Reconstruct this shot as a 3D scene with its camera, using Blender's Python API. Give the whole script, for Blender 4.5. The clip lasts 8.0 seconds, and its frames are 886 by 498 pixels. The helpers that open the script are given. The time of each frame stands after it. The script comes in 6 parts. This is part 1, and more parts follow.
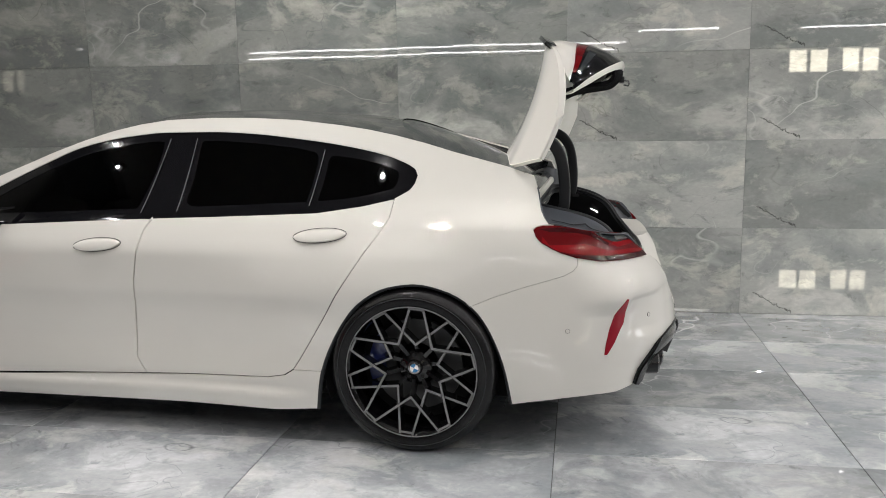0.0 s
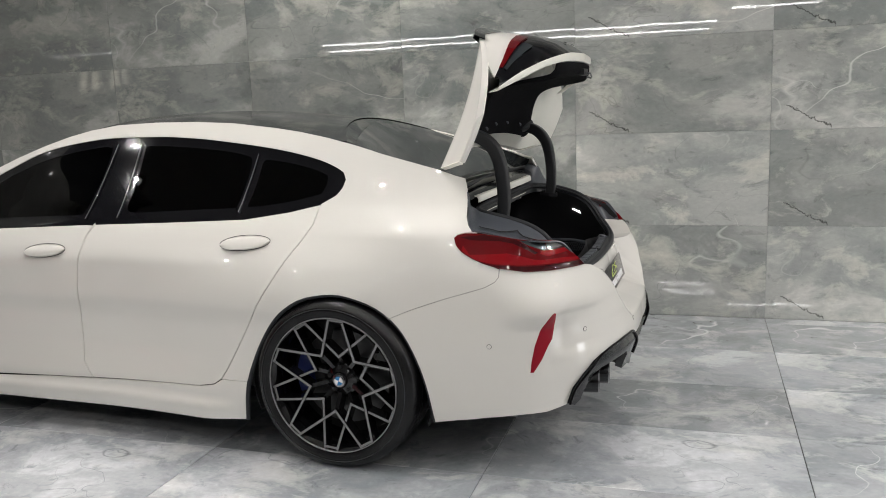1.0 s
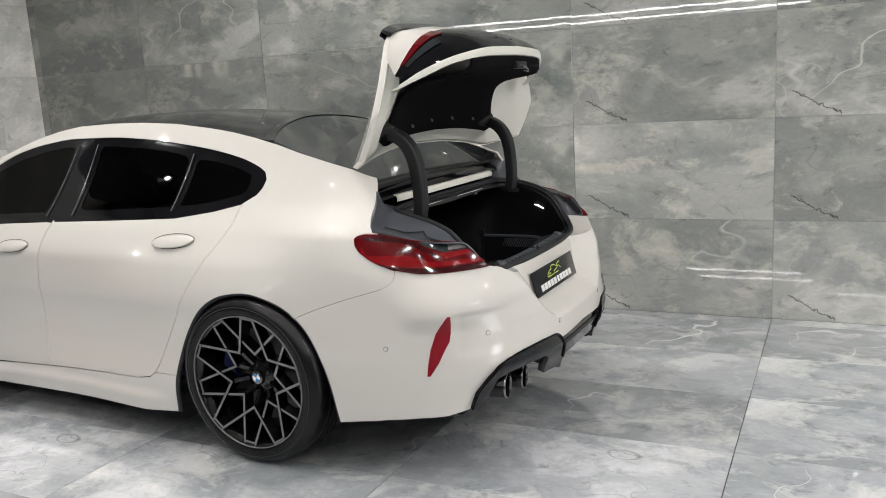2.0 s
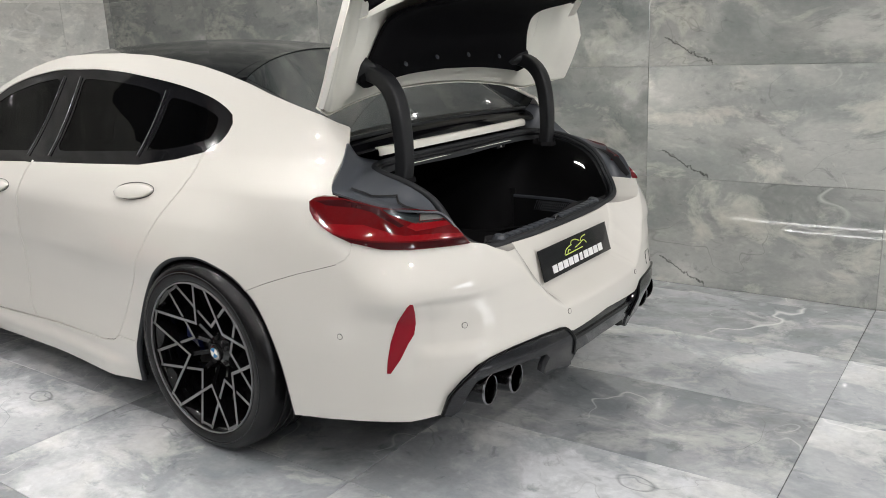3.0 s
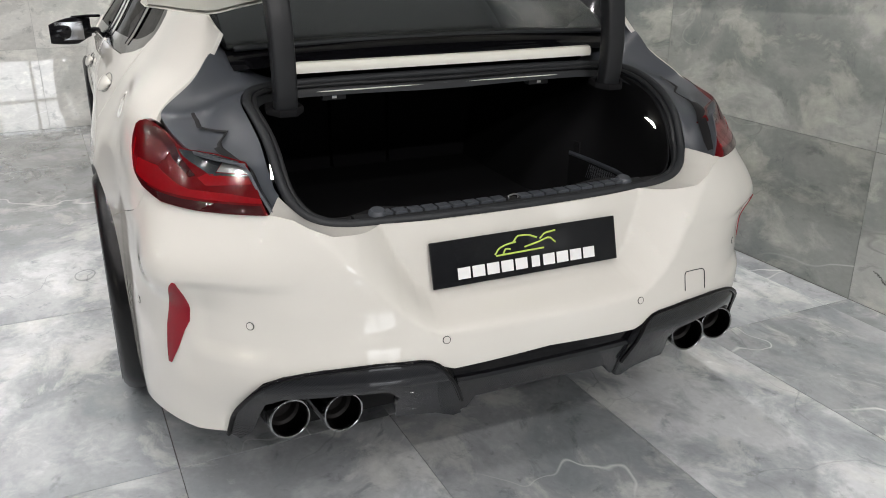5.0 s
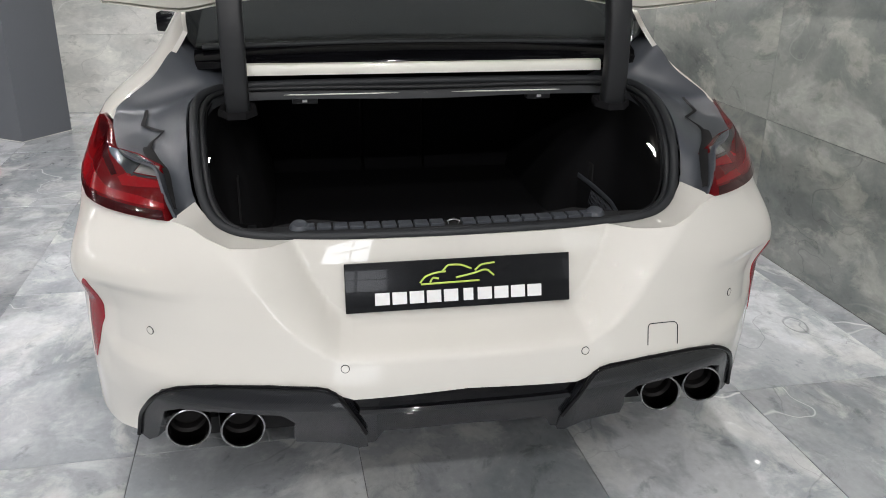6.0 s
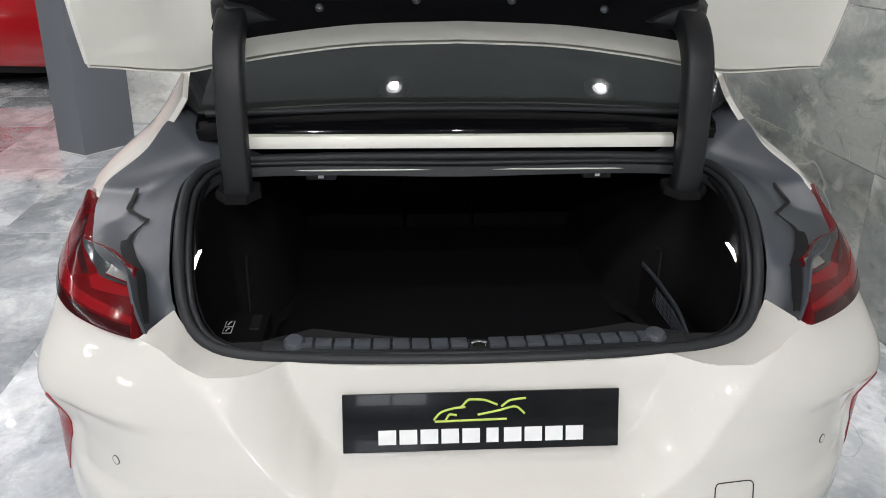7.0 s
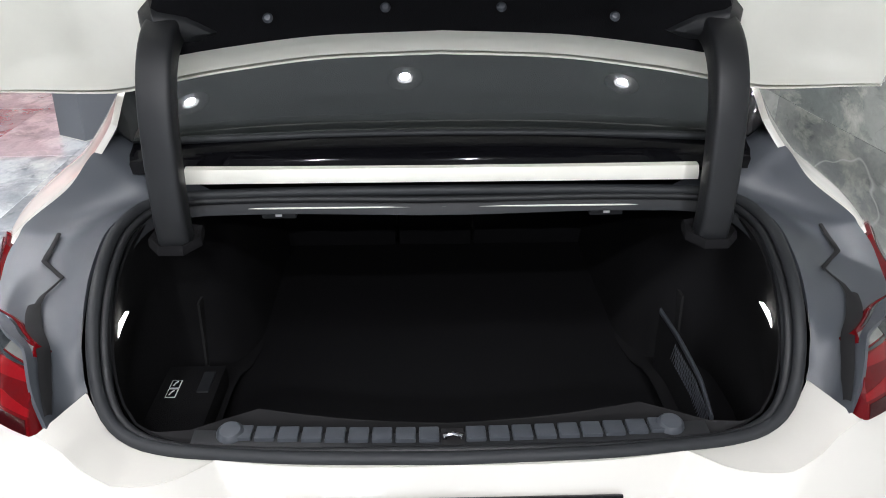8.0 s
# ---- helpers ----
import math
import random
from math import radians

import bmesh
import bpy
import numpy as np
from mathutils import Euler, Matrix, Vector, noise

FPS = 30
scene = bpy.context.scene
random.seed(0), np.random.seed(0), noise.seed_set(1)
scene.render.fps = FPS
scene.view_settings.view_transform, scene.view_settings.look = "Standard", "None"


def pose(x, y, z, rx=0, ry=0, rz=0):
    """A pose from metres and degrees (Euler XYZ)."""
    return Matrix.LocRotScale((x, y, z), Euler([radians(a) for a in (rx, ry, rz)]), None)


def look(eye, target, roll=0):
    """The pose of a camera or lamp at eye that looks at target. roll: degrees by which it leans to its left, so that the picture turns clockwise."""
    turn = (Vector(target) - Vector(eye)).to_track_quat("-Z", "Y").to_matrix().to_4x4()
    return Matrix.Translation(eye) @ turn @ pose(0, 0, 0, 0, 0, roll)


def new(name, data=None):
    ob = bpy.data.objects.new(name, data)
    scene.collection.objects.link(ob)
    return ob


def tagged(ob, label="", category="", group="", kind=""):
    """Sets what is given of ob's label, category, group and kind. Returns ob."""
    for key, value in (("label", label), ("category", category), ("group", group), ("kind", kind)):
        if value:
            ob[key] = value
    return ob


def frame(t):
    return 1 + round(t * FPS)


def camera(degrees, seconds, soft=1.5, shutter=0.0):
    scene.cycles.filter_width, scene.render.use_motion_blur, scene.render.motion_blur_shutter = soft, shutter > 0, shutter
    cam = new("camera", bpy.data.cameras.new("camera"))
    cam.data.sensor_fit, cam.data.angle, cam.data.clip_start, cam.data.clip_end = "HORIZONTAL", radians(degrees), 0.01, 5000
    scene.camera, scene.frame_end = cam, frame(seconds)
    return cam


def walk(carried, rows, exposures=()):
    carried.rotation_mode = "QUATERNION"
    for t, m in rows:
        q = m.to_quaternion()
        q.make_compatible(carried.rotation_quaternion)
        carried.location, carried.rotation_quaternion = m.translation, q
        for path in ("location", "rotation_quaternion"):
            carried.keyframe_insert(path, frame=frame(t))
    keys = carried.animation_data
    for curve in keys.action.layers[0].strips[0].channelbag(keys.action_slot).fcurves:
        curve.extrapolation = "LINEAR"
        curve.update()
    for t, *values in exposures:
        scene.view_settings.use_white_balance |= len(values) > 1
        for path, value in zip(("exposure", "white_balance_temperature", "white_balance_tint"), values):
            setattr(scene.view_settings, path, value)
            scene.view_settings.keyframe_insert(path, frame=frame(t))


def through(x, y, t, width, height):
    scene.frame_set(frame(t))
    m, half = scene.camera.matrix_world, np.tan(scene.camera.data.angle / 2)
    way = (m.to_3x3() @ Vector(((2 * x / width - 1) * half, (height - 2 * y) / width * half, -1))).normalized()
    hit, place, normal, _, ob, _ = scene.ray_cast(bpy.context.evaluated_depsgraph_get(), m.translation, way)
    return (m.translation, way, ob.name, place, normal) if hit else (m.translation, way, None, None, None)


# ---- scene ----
cam = camera(56.9, 8.0, soft=0.95)
PATH = [
    (0, (0.773, -4.075, 1.379), (0.385, -2.139, 1.063), -0.9),
    (0.5, (1.04, -3.845, 1.408), (0.521, -1.943, 1.071), -1.5),
    (1, (1.461, -3.691, 1.417), (0.805, -1.833, 1.075), -2.2),
    (1.2, (1.613, -3.639, 1.417), (0.903, -1.799, 1.082), -2.7),
    (2.5, (2.345, -2.993, 1.45), (1.3, -1.342, 1.023), -2.9),
    (3, (2.312, -2.549, 1.405), (1.143, -1.006, 0.902), -2.5),
    (3.5, (2.371, -2.086, 1.345), (1.053, -0.689, 0.792), -2.6),
    (4, (2.406, -1.678, 1.33), (0.95, -0.454, 0.712), -1.5),
    (4.5, (2.465, -1.301, 1.335), (0.871, -0.3, 0.659), -0.7),
    (4.7, (2.554, -1.137, 1.344), (0.91, -0.234, 0.65), -0.5),
    (5.8, (2.606, -0.457, 1.337), (0.779, -0.063, 0.626), 0.7),
    (6, (2.607, -0.328, 1.362), (0.771, 0.0, 0.641), 0.6),
    (6.5, (2.474, -0.207, 1.411), (0.622, 0.001, 0.684), 0.7),
    (7, (2.24, -0.165, 1.479), (0.385, -0.032, 0.742), 0.7),
    (7.5, (2.055, -0.05, 1.504), (0.212, 0.03, 0.731), 0.2),
    (8, (1.922, -0.048, 1.527), (0.097, 0.011, 0.711), -0.0),
]
walk(cam, [(t, look(eye, target, roll)) for t, eye, target, roll in PATH],
     [(0.0, -0.32, 6460, 12), (1.2, -0.28, 6460, 12), (2.5, -0.16, 6460, 12), (4.7, -0.12, 6460, 12), (6.0, -0.06, 6350, 12), (6.5, -0.06, 6320, 12), (7.0, 0.06, 6250, 12), (7.5, 0.33, 6180, 12), (8.0, 0.55, 6080, 12)])

# ---- light and exposure ----
ENV = pose(1.70, 1.795, 0, 0, 0, 1.75)  # the room: x along the tiled wall, y = 0 on its face
CEIL = 3.7

world = bpy.data.worlds.new("world")
scene.world = world
world.use_nodes = True
world.node_tree.nodes["Background"].inputs["Color"].default_value = (0.75, 0.85, 1.0, 1)
world.node_tree.nodes["Background"].inputs["Strength"].default_value = 0.3


def area_lamp(name, x, y, z, power, size, size_y=0.0, color=(1, 0.967, 0.928), spread=170):
    lamp = bpy.data.lights.new(name, "AREA")
    lamp.energy, lamp.color, lamp.size, lamp.spread = power, color, size, radians(spread)
    lamp.shape = "DISK"
    if size_y:
        lamp.shape, lamp.size_y = "RECTANGLE", size_y
    ob = new(name, lamp)
    ob.matrix_world = ENV @ pose(x, y, z)
    return ob


LAMP_XY = [(x, y) for y in (-2.5, -4.2, -5.9, -7.7) for x in (-7.6, -5.4, -3.2, -1.15, 0.65, 2.6, 4.6)]
LAMP_XY = [p for p in LAMP_XY if p not in ((-3.2, -2.5), (-3.2, -4.2))]
LAMP_XY += [(x, -1.55) for x in (0.9, 2.6, 4.6)] + [(-2.7, -0.66), (-2.72, -1.82), (-2.69, -2.94), (-2.7, -4.1)]
STRIPS = [(-9.8, -0.1, 3.10), (-9.6, -0.3, 2.94), (0.2, 2.0, 3.35), (3.8, 6.4, 3.3)]  # on the far south wall
STRONG = {(-2.7, -0.66): 55, (-2.72, -1.82): 31, (-2.69, -2.94): 34, (-2.7, -4.1): 22, (0.9, -1.55): 9, (2.6, -2.5): 20, (4.6, -2.5): 80, (2.6, -4.2): 16, (2.6, -1.55): 45, (4.6, -1.55): 110}
for lx, ly in LAMP_XY:
    area_lamp("downlight_beam", lx, ly, CEIL - 0.035, STRONG.get((lx, ly), 7.5 if ly > -4 else 17), 0.048)


# ---- materials ----
def material(name):
    m = bpy.data.materials.new(name)
    m.use_nodes = True
    return m, m.node_tree.nodes, m.node_tree.links, m.node_tree.nodes["Principled BSDF"]


def put(node, **values):
    for key, value in values.items():
        node.inputs[key.replace("_", " ")].default_value = value
    return node


def rgb(c):
    return (*c, 1) if len(c) == 3 else c


def ramp(nodes, stops, ease="LINEAR"):
    r = nodes.new("ShaderNodeValToRGB")
    r.color_ramp.interpolation = ease
    while len(r.color_ramp.elements) < len(stops):
        r.color_ramp.elements.new(0.5)
    for e, (p, c) in zip(r.color_ramp.elements, stops):
        e.position, e.color = p, rgb(c)
    return r


def noise_tex(nodes, links, vector, scale, detail=4.0, rough=0.55, warp=0.0):
    n = nodes.new("ShaderNodeTexNoise")
    put(n, Scale=scale, Detail=detail, Roughness=rough, Distortion=warp)
    links.new(vector, n.inputs["Vector"])
    return n.outputs["Fac"]


def mix_color(nodes, links, fac, a, b, how="MIX"):
    n = nodes.new("ShaderNodeMix")
    n.data_type, n.blend_type = "RGBA", how
    for socket, value in ((n.inputs[0], fac), (n.inputs[6], a), (n.inputs[7], b)):
        if isinstance(value, (int, float)):
            socket.default_value = value
        elif isinstance(value, tuple):
            socket.default_value = rgb(value)
        else:
            links.new(value, socket)
    return n.outputs[2]


def maths(nodes, links, how, a, b=0.0, clamp=False):
    n = nodes.new("ShaderNodeMath")
    n.operation, n.use_clamp = how, clamp
    for socket, value in zip(n.inputs, (a, b)):
        if isinstance(value, (int, float)):
            socket.default_value = value
        else:
            links.new(value, socket)
    return n.outputs[0]


def plain(name, color, rough=0.5, metal=0.0, grain=0.06, scale=40.0, bump=0.0, coat=0.0, spec=0.5, wear=0.05):
    """A plain surface with a fine grain and a slow, faint variation of tone and gloss."""
    m, nodes, links, bsdf = material(name)
    put(bsdf, Metallic=metal, Roughness=rough, Coat_Weight=coat, Coat_Roughness=0.03, Specular_IOR_Level=spec)
    co = nodes.new("ShaderNodeTexCoord").outputs["Object"]
    fine, slow = noise_tex(nodes, links, co, scale, 3), noise_tex(nodes, links, co, 2.3, 3)
    dark = tuple(v * (1 - grain) for v in color)
    light = tuple(min(1, v * (1 + grain)) for v in color)
    base = mix_color(nodes, links, fine, dark, light)
    base = mix_color(nodes, links, maths(nodes, links, "MULTIPLY", slow, wear), base, tuple(v * 0.7 for v in color))
    links.new(base, bsdf.inputs["Base Color"])
    links.new(maths(nodes, links, "ADD", maths(nodes, links, "MULTIPLY", slow, wear), rough - wear / 2, True), bsdf.inputs["Roughness"])
    if bump:
        b = put(nodes.new("ShaderNodeBump"), Strength=bump, Distance=0.002)
        links.new(fine, b.inputs["Height"])
        links.new(b.outputs[0], bsdf.inputs["Normal"])
    return m


def marble(name, dark, light, gloss, crack, stretch=(0.7, 1, 1.15), uneven=0.3, vein=0.55):
    """Polished stone-print tile: warped clouds, smoky patches, warm drifts, pale and dark veins, and the printed crack of that tile."""
    m, nodes, links, bsdf = material(name)
    tex = nodes.new("ShaderNodeTexCoord").outputs["Object"]
    info = nodes.new("ShaderNodeObjectInfo")
    shift = nodes.new("ShaderNodeVectorMath")
    shift.operation = "SCALE"
    shift.inputs[0].default_value = (11.0, 7.0, 5.0)
    links.new(maths(nodes, links, "FLOOR", maths(nodes, links, "MULTIPLY", info.outputs["Random"], 9.0)), shift.inputs["Scale"])
    add = nodes.new("ShaderNodeVectorMath")
    links.new(tex, add.inputs[0])
    links.new(shift.outputs[0], add.inputs[1])
    flat = nodes.new("ShaderNodeMapping")
    flat.inputs["Scale"].default_value = stretch
    links.new(add.outputs[0], flat.inputs["Vector"])
    plain_co = flat.outputs[0]
    # a slow warp, so that clouds and veins drift and curl
    drift = nodes.new("ShaderNodeTexNoise")
    put(drift, Scale=1.6, Detail=3.0, Roughness=0.5)
    links.new(plain_co, drift.inputs["Vector"])
    bend = nodes.new("ShaderNodeVectorMath")
    bend.operation = "MULTIPLY_ADD"
    links.new(drift.outputs["Color"], bend.inputs[0])
    bend.inputs[1].default_value = (0.38, 0.38, 0.38)
    links.new(plain_co, bend.inputs[2])
    co = bend.outputs[0]
    mid = tuple((p + q) / 2 for p, q in zip(dark, light))
    clouds = noise_tex(nodes, links, co, 1.15, 10, 0.60)
    c = ramp(nodes, ((0.36, dark), (0.46, tuple(0.6 * p + 0.4 * q for p, q in zip(dark, light))), (0.52, mid), (0.60, light)), "EASE")
    links.new(clouds, c.inputs[0])
    base = c.outputs[0]
    # smoky blue-grey patches with torn edges
    smoke = ramp(nodes, ((0.47, (0, 0, 0)), (0.55, (0.5, 0.5, 0.5)), (0.66, (0.85, 0.85, 0.85))))
    links.new(noise_tex(nodes, links, co, 2.6, 9, 0.63, 0.2), smoke.inputs[0])
    base = mix_color(nodes, links, smoke.outputs[0], base, tuple(v * k for v, k in zip(dark, (0.95, 0.99, 1.0))))
    # pale, slightly warm drifts and small flakes
    pale = ramp(nodes, ((0.53, (0, 0, 0)), (0.59, (0.38, 0.38, 0.38)), (0.70, (0.75, 0.75, 0.75))))
    links.new(noise_tex(nodes, links, co, 3.7, 9, 0.66, 0.3), pale.inputs[0])
    base = mix_color(nodes, links, pale.outputs[0], base, tuple(min(0.9, v * k) for v, k in zip(light, (1.16, 1.14, 1.07))))
    blot = ramp(nodes, ((0.32, (0.60, 0.62, 0.62)), (0.42, (1, 1, 1)), (0.58, (1, 1, 1)), (0.68, (1.22, 1.22, 1.2))))
    links.new(noise_tex(nodes, links, co, 11, 7, 0.66, 0.4), blot.inputs[0])
    base = mix_color(nodes, links, 0.75, base, blot.outputs[0], "MULTIPLY")
    fine = noise_tex(nodes, links, plain_co, 42, 4, 0.6)
    grain = ramp(nodes, ((0.34, (0.84, 0.84, 0.84)), (0.66, (1.12, 1.12, 1.12))))
    links.new(fine, grain.inputs[0])
    base = mix_color(nodes, links, 0.35, base, grain.outputs[0], "MULTIPLY")
    veins = ((3.1, 0.8, 0.1, 0.0028, tuple(min(0.9, v * 1.55) for v in light), vein, 0.47), (5.3, 1.2, 0.15, 0.0022, tuple(min(0.9, v * 1.4) for v in light), vein * 0.8, 0.50),
             (8.7, 1.0, 0.4, 0.0026, tuple(v * 0.42 for v in dark), 0.6, 0.52), (2.2, 2.3, 0.5, 0.004, tuple(v * 0.55 for v in dark), 0.45, 0.53))
    for seed, scale, warp, width, tone, amount, rare in veins:
        move = nodes.new("ShaderNodeVectorMath")
        links.new(co, move.inputs[0])
        move.inputs[1].default_value = (seed, seed * 2, seed * 3)
        n = noise_tex(nodes, links, move.outputs[0], scale, 3, 0.42, warp)
        off = maths(nodes, links, "ABSOLUTE", maths(nodes, links, "SUBTRACT", n, 0.5))
        line = maths(nodes, links, "SUBTRACT", 1.0, maths(nodes, links, "DIVIDE", off, width), True)
        patch = maths(nodes, links, "MULTIPLY", maths(nodes, links, "SUBTRACT", noise_tex(nodes, links, move.outputs[0], 1.1, 2), rare), 8.0, True)
        line = maths(nodes, links, "MULTIPLY", maths(nodes, links, "MULTIPLY", line, patch), amount)
        base = mix_color(nodes, links, line, base, tone)
    if crack:
        # one jagged dark crack across the tile's lower corner
        sep = nodes.new("ShaderNodeSeparateXYZ")
        links.new(tex, sep.inputs[0])
        jag = noise_tex(nodes, links, tex, 16, 4, 0.65)
        run = maths(nodes, links, "ADD", maths(nodes, links, "MULTIPLY", sep.outputs[0], -0.545), 0.197)
        off = maths(nodes, links, "SUBTRACT", sep.outputs[2], run)
        off = maths(nodes, links, "ABSOLUTE", maths(nodes, links, "ADD", off, maths(nodes, links, "MULTIPLY", maths(nodes, links, "SUBTRACT", jag, 0.5), 0.11)))
        line = maths(nodes, links, "SUBTRACT", 1.0, maths(nodes, links, "DIVIDE", off, 0.009), True)
        inside = maths(nodes, links, "MULTIPLY", maths(nodes, links, "GREATER_THAN", sep.outputs[0], 0.085), maths(nodes, links, "LESS_THAN", sep.outputs[0], 0.345))
        base = mix_color(nodes, links, maths(nodes, links, "MULTIPLY", maths(nodes, links, "MULTIPLY", line, inside), 0.9), base, (0.035, 0.038, 0.032))
    tint = nodes.new("ShaderNodeHueSaturation")
    links.new(maths(nodes, links, "ADD", maths(nodes, links, "MULTIPLY", info.outputs["Random"], uneven), 1.0 - uneven / 2), tint.inputs["Value"])
    links.new(base, tint.inputs["Color"])
    links.new(tint.outputs[0], bsdf.inputs["Base Color"])
    links.new(maths(nodes, links, "ADD", maths(nodes, links, "MULTIPLY", fine, 0.016), gloss - 0.006), bsdf.inputs["Roughness"])
    put(bsdf, Specular_IOR_Level=0.9, Coat_Weight=0.8, Coat_Roughness=0.015, Coat_IOR=1.55)
    b = put(nodes.new("ShaderNodeBump"), Strength=0.05, Distance=0.004)
    links.new(noise_tex(nodes, links, tex, 4.5, 3), b.inputs["Height"])
    links.new(b.outputs[0], bsdf.inputs["Normal"])
    return m


def glass_tinted(name, through, gloss=1.0, grey_haze=0.0):
    """Dark tinted glass: a mirror coat over a filter that lets little through."""
    m, nodes, links, bsdf = material(name)
    nodes.remove(bsdf)
    clear, shine, mix = nodes.new("ShaderNodeBsdfTransparent"), nodes.new("ShaderNodeBsdfGlossy"), nodes.new("ShaderNodeMixShader")
    clear.inputs["Color"].default_value = rgb(through)
    shine.inputs["Roughness"].default_value = 0.015
    shine.inputs["Color"].default_value = (gloss, gloss, gloss, 1)
    if grey_haze:
        # flat grey haze mixed in, standing in for reflected light on the glass
        haze, both = nodes.new("ShaderNodeBsdfDiffuse"), nodes.new("ShaderNodeMixShader")
        haze.inputs["Color"].default_value = (0.075, 0.086, 0.088, 1)
        both.inputs[0].default_value = grey_haze
        links.new(clear.outputs[0], both.inputs[1])
        links.new(haze.outputs[0], both.inputs[2])
        clear = both
    fres = nodes.new("ShaderNodeFresnel")
    fres.inputs["IOR"].default_value = 1.52
    links.new(fres.outputs[0], mix.inputs[0])
    links.new(clear.outputs[0], mix.inputs[1])
    links.new(shine.outputs[0], mix.inputs[2])
    links.new(mix.outputs[0], nodes["Material Output"].inputs["Surface"])
    return m


def glowing(name, color, power):
    m, nodes, links, bsdf = material(name)
    put(bsdf, Base_Color=rgb(color), Emission_Color=rgb(color), Emission_Strength=power)
    return m


def paint(name, color, rough=0.45, pearl=0.12):
    """Car paint: a pigment coat with a pearl sheen and slightly uneven clear lacquer."""
    m, nodes, links, bsdf = material(name)
    co = nodes.new("ShaderNodeTexCoord").outputs["Object"]
    slow = noise_tex(nodes, links, co, 1.7, 3)
    base = mix_color(nodes, links, slow, tuple(v * 0.985 for v in color), color)
    links.new(base, bsdf.inputs["Base Color"])
    put(bsdf, Roughness=rough, Coat_Weight=1.0, Coat_Roughness=0.02, Coat_IOR=1.75, Specular_IOR_Level=pearl, Specular_Tint=(0.80, 0.88, 1.0, 1))
    links.new(maths(nodes, links, "ADD", maths(nodes, links, "MULTIPLY", slow, 0.012), 0.008), bsdf.inputs["Coat Roughness"])
    return m


def carbon(name):
    """Woven carbon fibre under gloss lacquer."""
    m, nodes, links, bsdf = material(name)
    co = nodes.new("ShaderNodeTexCoord").outputs["Object"]
    w = nodes.new("ShaderNodeTexChecker")
    w.inputs["Scale"].default_value = 420
    w.inputs["Color1"].default_value, w.inputs["Color2"].default_value = (0.009, 0.010, 0.012, 1), (0.018, 0.019, 0.022, 1)
    links.new(co, w.inputs["Vector"])
    links.new(w.outputs[0], bsdf.inputs["Base Color"])
    put(bsdf, Roughness=0.35, Coat_Weight=1.0, Coat_Roughness=0.02, Specular_IOR_Level=0.05)
    return m


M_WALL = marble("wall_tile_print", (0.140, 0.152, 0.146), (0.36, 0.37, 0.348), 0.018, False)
# cracked print in lighter tones: the wall's reflected brightness is put into its colour
M_WALL_CRACK_LIT = marble("wall_tile_cracked_lit_print", (0.26, 0.272, 0.26), (0.56, 0.565, 0.53), 0.018, True)
M_FAR = marble("far_tile_print", (0.55, 0.55, 0.52), (0.82, 0.82, 0.78), 0.02, False)
M_FLOOR = marble("floor_tile_print", (0.28, 0.296, 0.312), (0.63, 0.65, 0.67), 0.02, False, (0.9, 1.05, 1), 0.36, 0.75)
M_GROUT = plain("grout", (0.07, 0.07, 0.07), 0.8)
M_GROUT_WALL = plain("wall_grout", (0.40, 0.41, 0.40), 0.8)
M_CEIL = plain("ceiling_paint", (0.40, 0.40, 0.40), 0.9)
M_PLASTER = plain("plaster_paint", (0.13, 0.135, 0.14), 0.8)
M_COLUMN = plain("column_paint", (0.125, 0.135, 0.15), 0.55, grain=0.03)
M_LENS = glowing("lamp_lens", (1, 0.97, 0.92), 4)
M_STRIP = glowing("strip_lens", (1, 1, 0.98), 45)
M_DAY = glowing("daylight", (0.95, 0.98, 1.0), 4.5)
M_DAY_WARM = glowing("warm_daylight", (1.0, 0.93, 0.74), 8)
M_WHITE = paint("white_car_paint", (0.69, 0.672, 0.622))
M_INNER_WHITE = plain("white_inner_paint", (0.87, 0.86, 0.775), 0.32, grain=0.02, coat=0.5)
M_BLACK = plain("black_gloss", (0.004, 0.004, 0.005), 0.08, coat=0.3, spec=0.1, grain=0.1, wear=0.02)
M_ROOF = plain("black_roof", (0.008, 0.009, 0.010), 0.15, coat=0.5, grain=0.15, scale=300, spec=0.1)
M_GLASS = glass_tinted("tinted_glass", (0.02, 0.022, 0.024), 0.29)
# the rear window's grey reflection haze is put into its colour
M_REAR_GLASS = glass_tinted("rear_glass", (0.10, 0.11, 0.11), grey_haze=0.26)
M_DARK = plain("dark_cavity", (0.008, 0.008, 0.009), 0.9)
M_SLATE = plain("slate_plastic", (0.064, 0.071, 0.083), 0.36, bump=0.15, scale=900)
M_RUBBER = plain("rubber", (0.023, 0.025, 0.028), 0.5, spec=0.3, bump=0.1, scale=300)
M_ARM = plain("black_plastic", (0.018, 0.019, 0.021), 0.42, spec=0.3, bump=0.12, scale=900)
M_CARPET = plain("black_carpet", (0.008, 0.008, 0.009), 0.95, spec=0.1, bump=0.8, scale=700, grain=0.4)
M_LINER = plain("black_felt", (0.010, 0.010, 0.011), 0.95, spec=0.12, bump=0.6, scale=600, grain=0.4)
M_LID_FELT = plain("black_lid_felt", (0.006, 0.006, 0.007), 0.95, spec=0.08, bump=0.6, scale=600, grain=0.4)
M_TYRE = plain("tyre_rubber", (0.006, 0.006, 0.0065), 0.26, spec=0.35, bump=0.03, scale=60)
M_RIM = plain("black_alloy", (0.004, 0.004, 0.0045), 0.15, coat=1.0, spec=0.2)
M_RIM_FACE = plain("machined_alloy", (0.24, 0.24, 0.245), 0.4, metal=0.3)
M_PIPE = plain("black_chrome", (0.05, 0.05, 0.052), 0.2, metal=1.0)
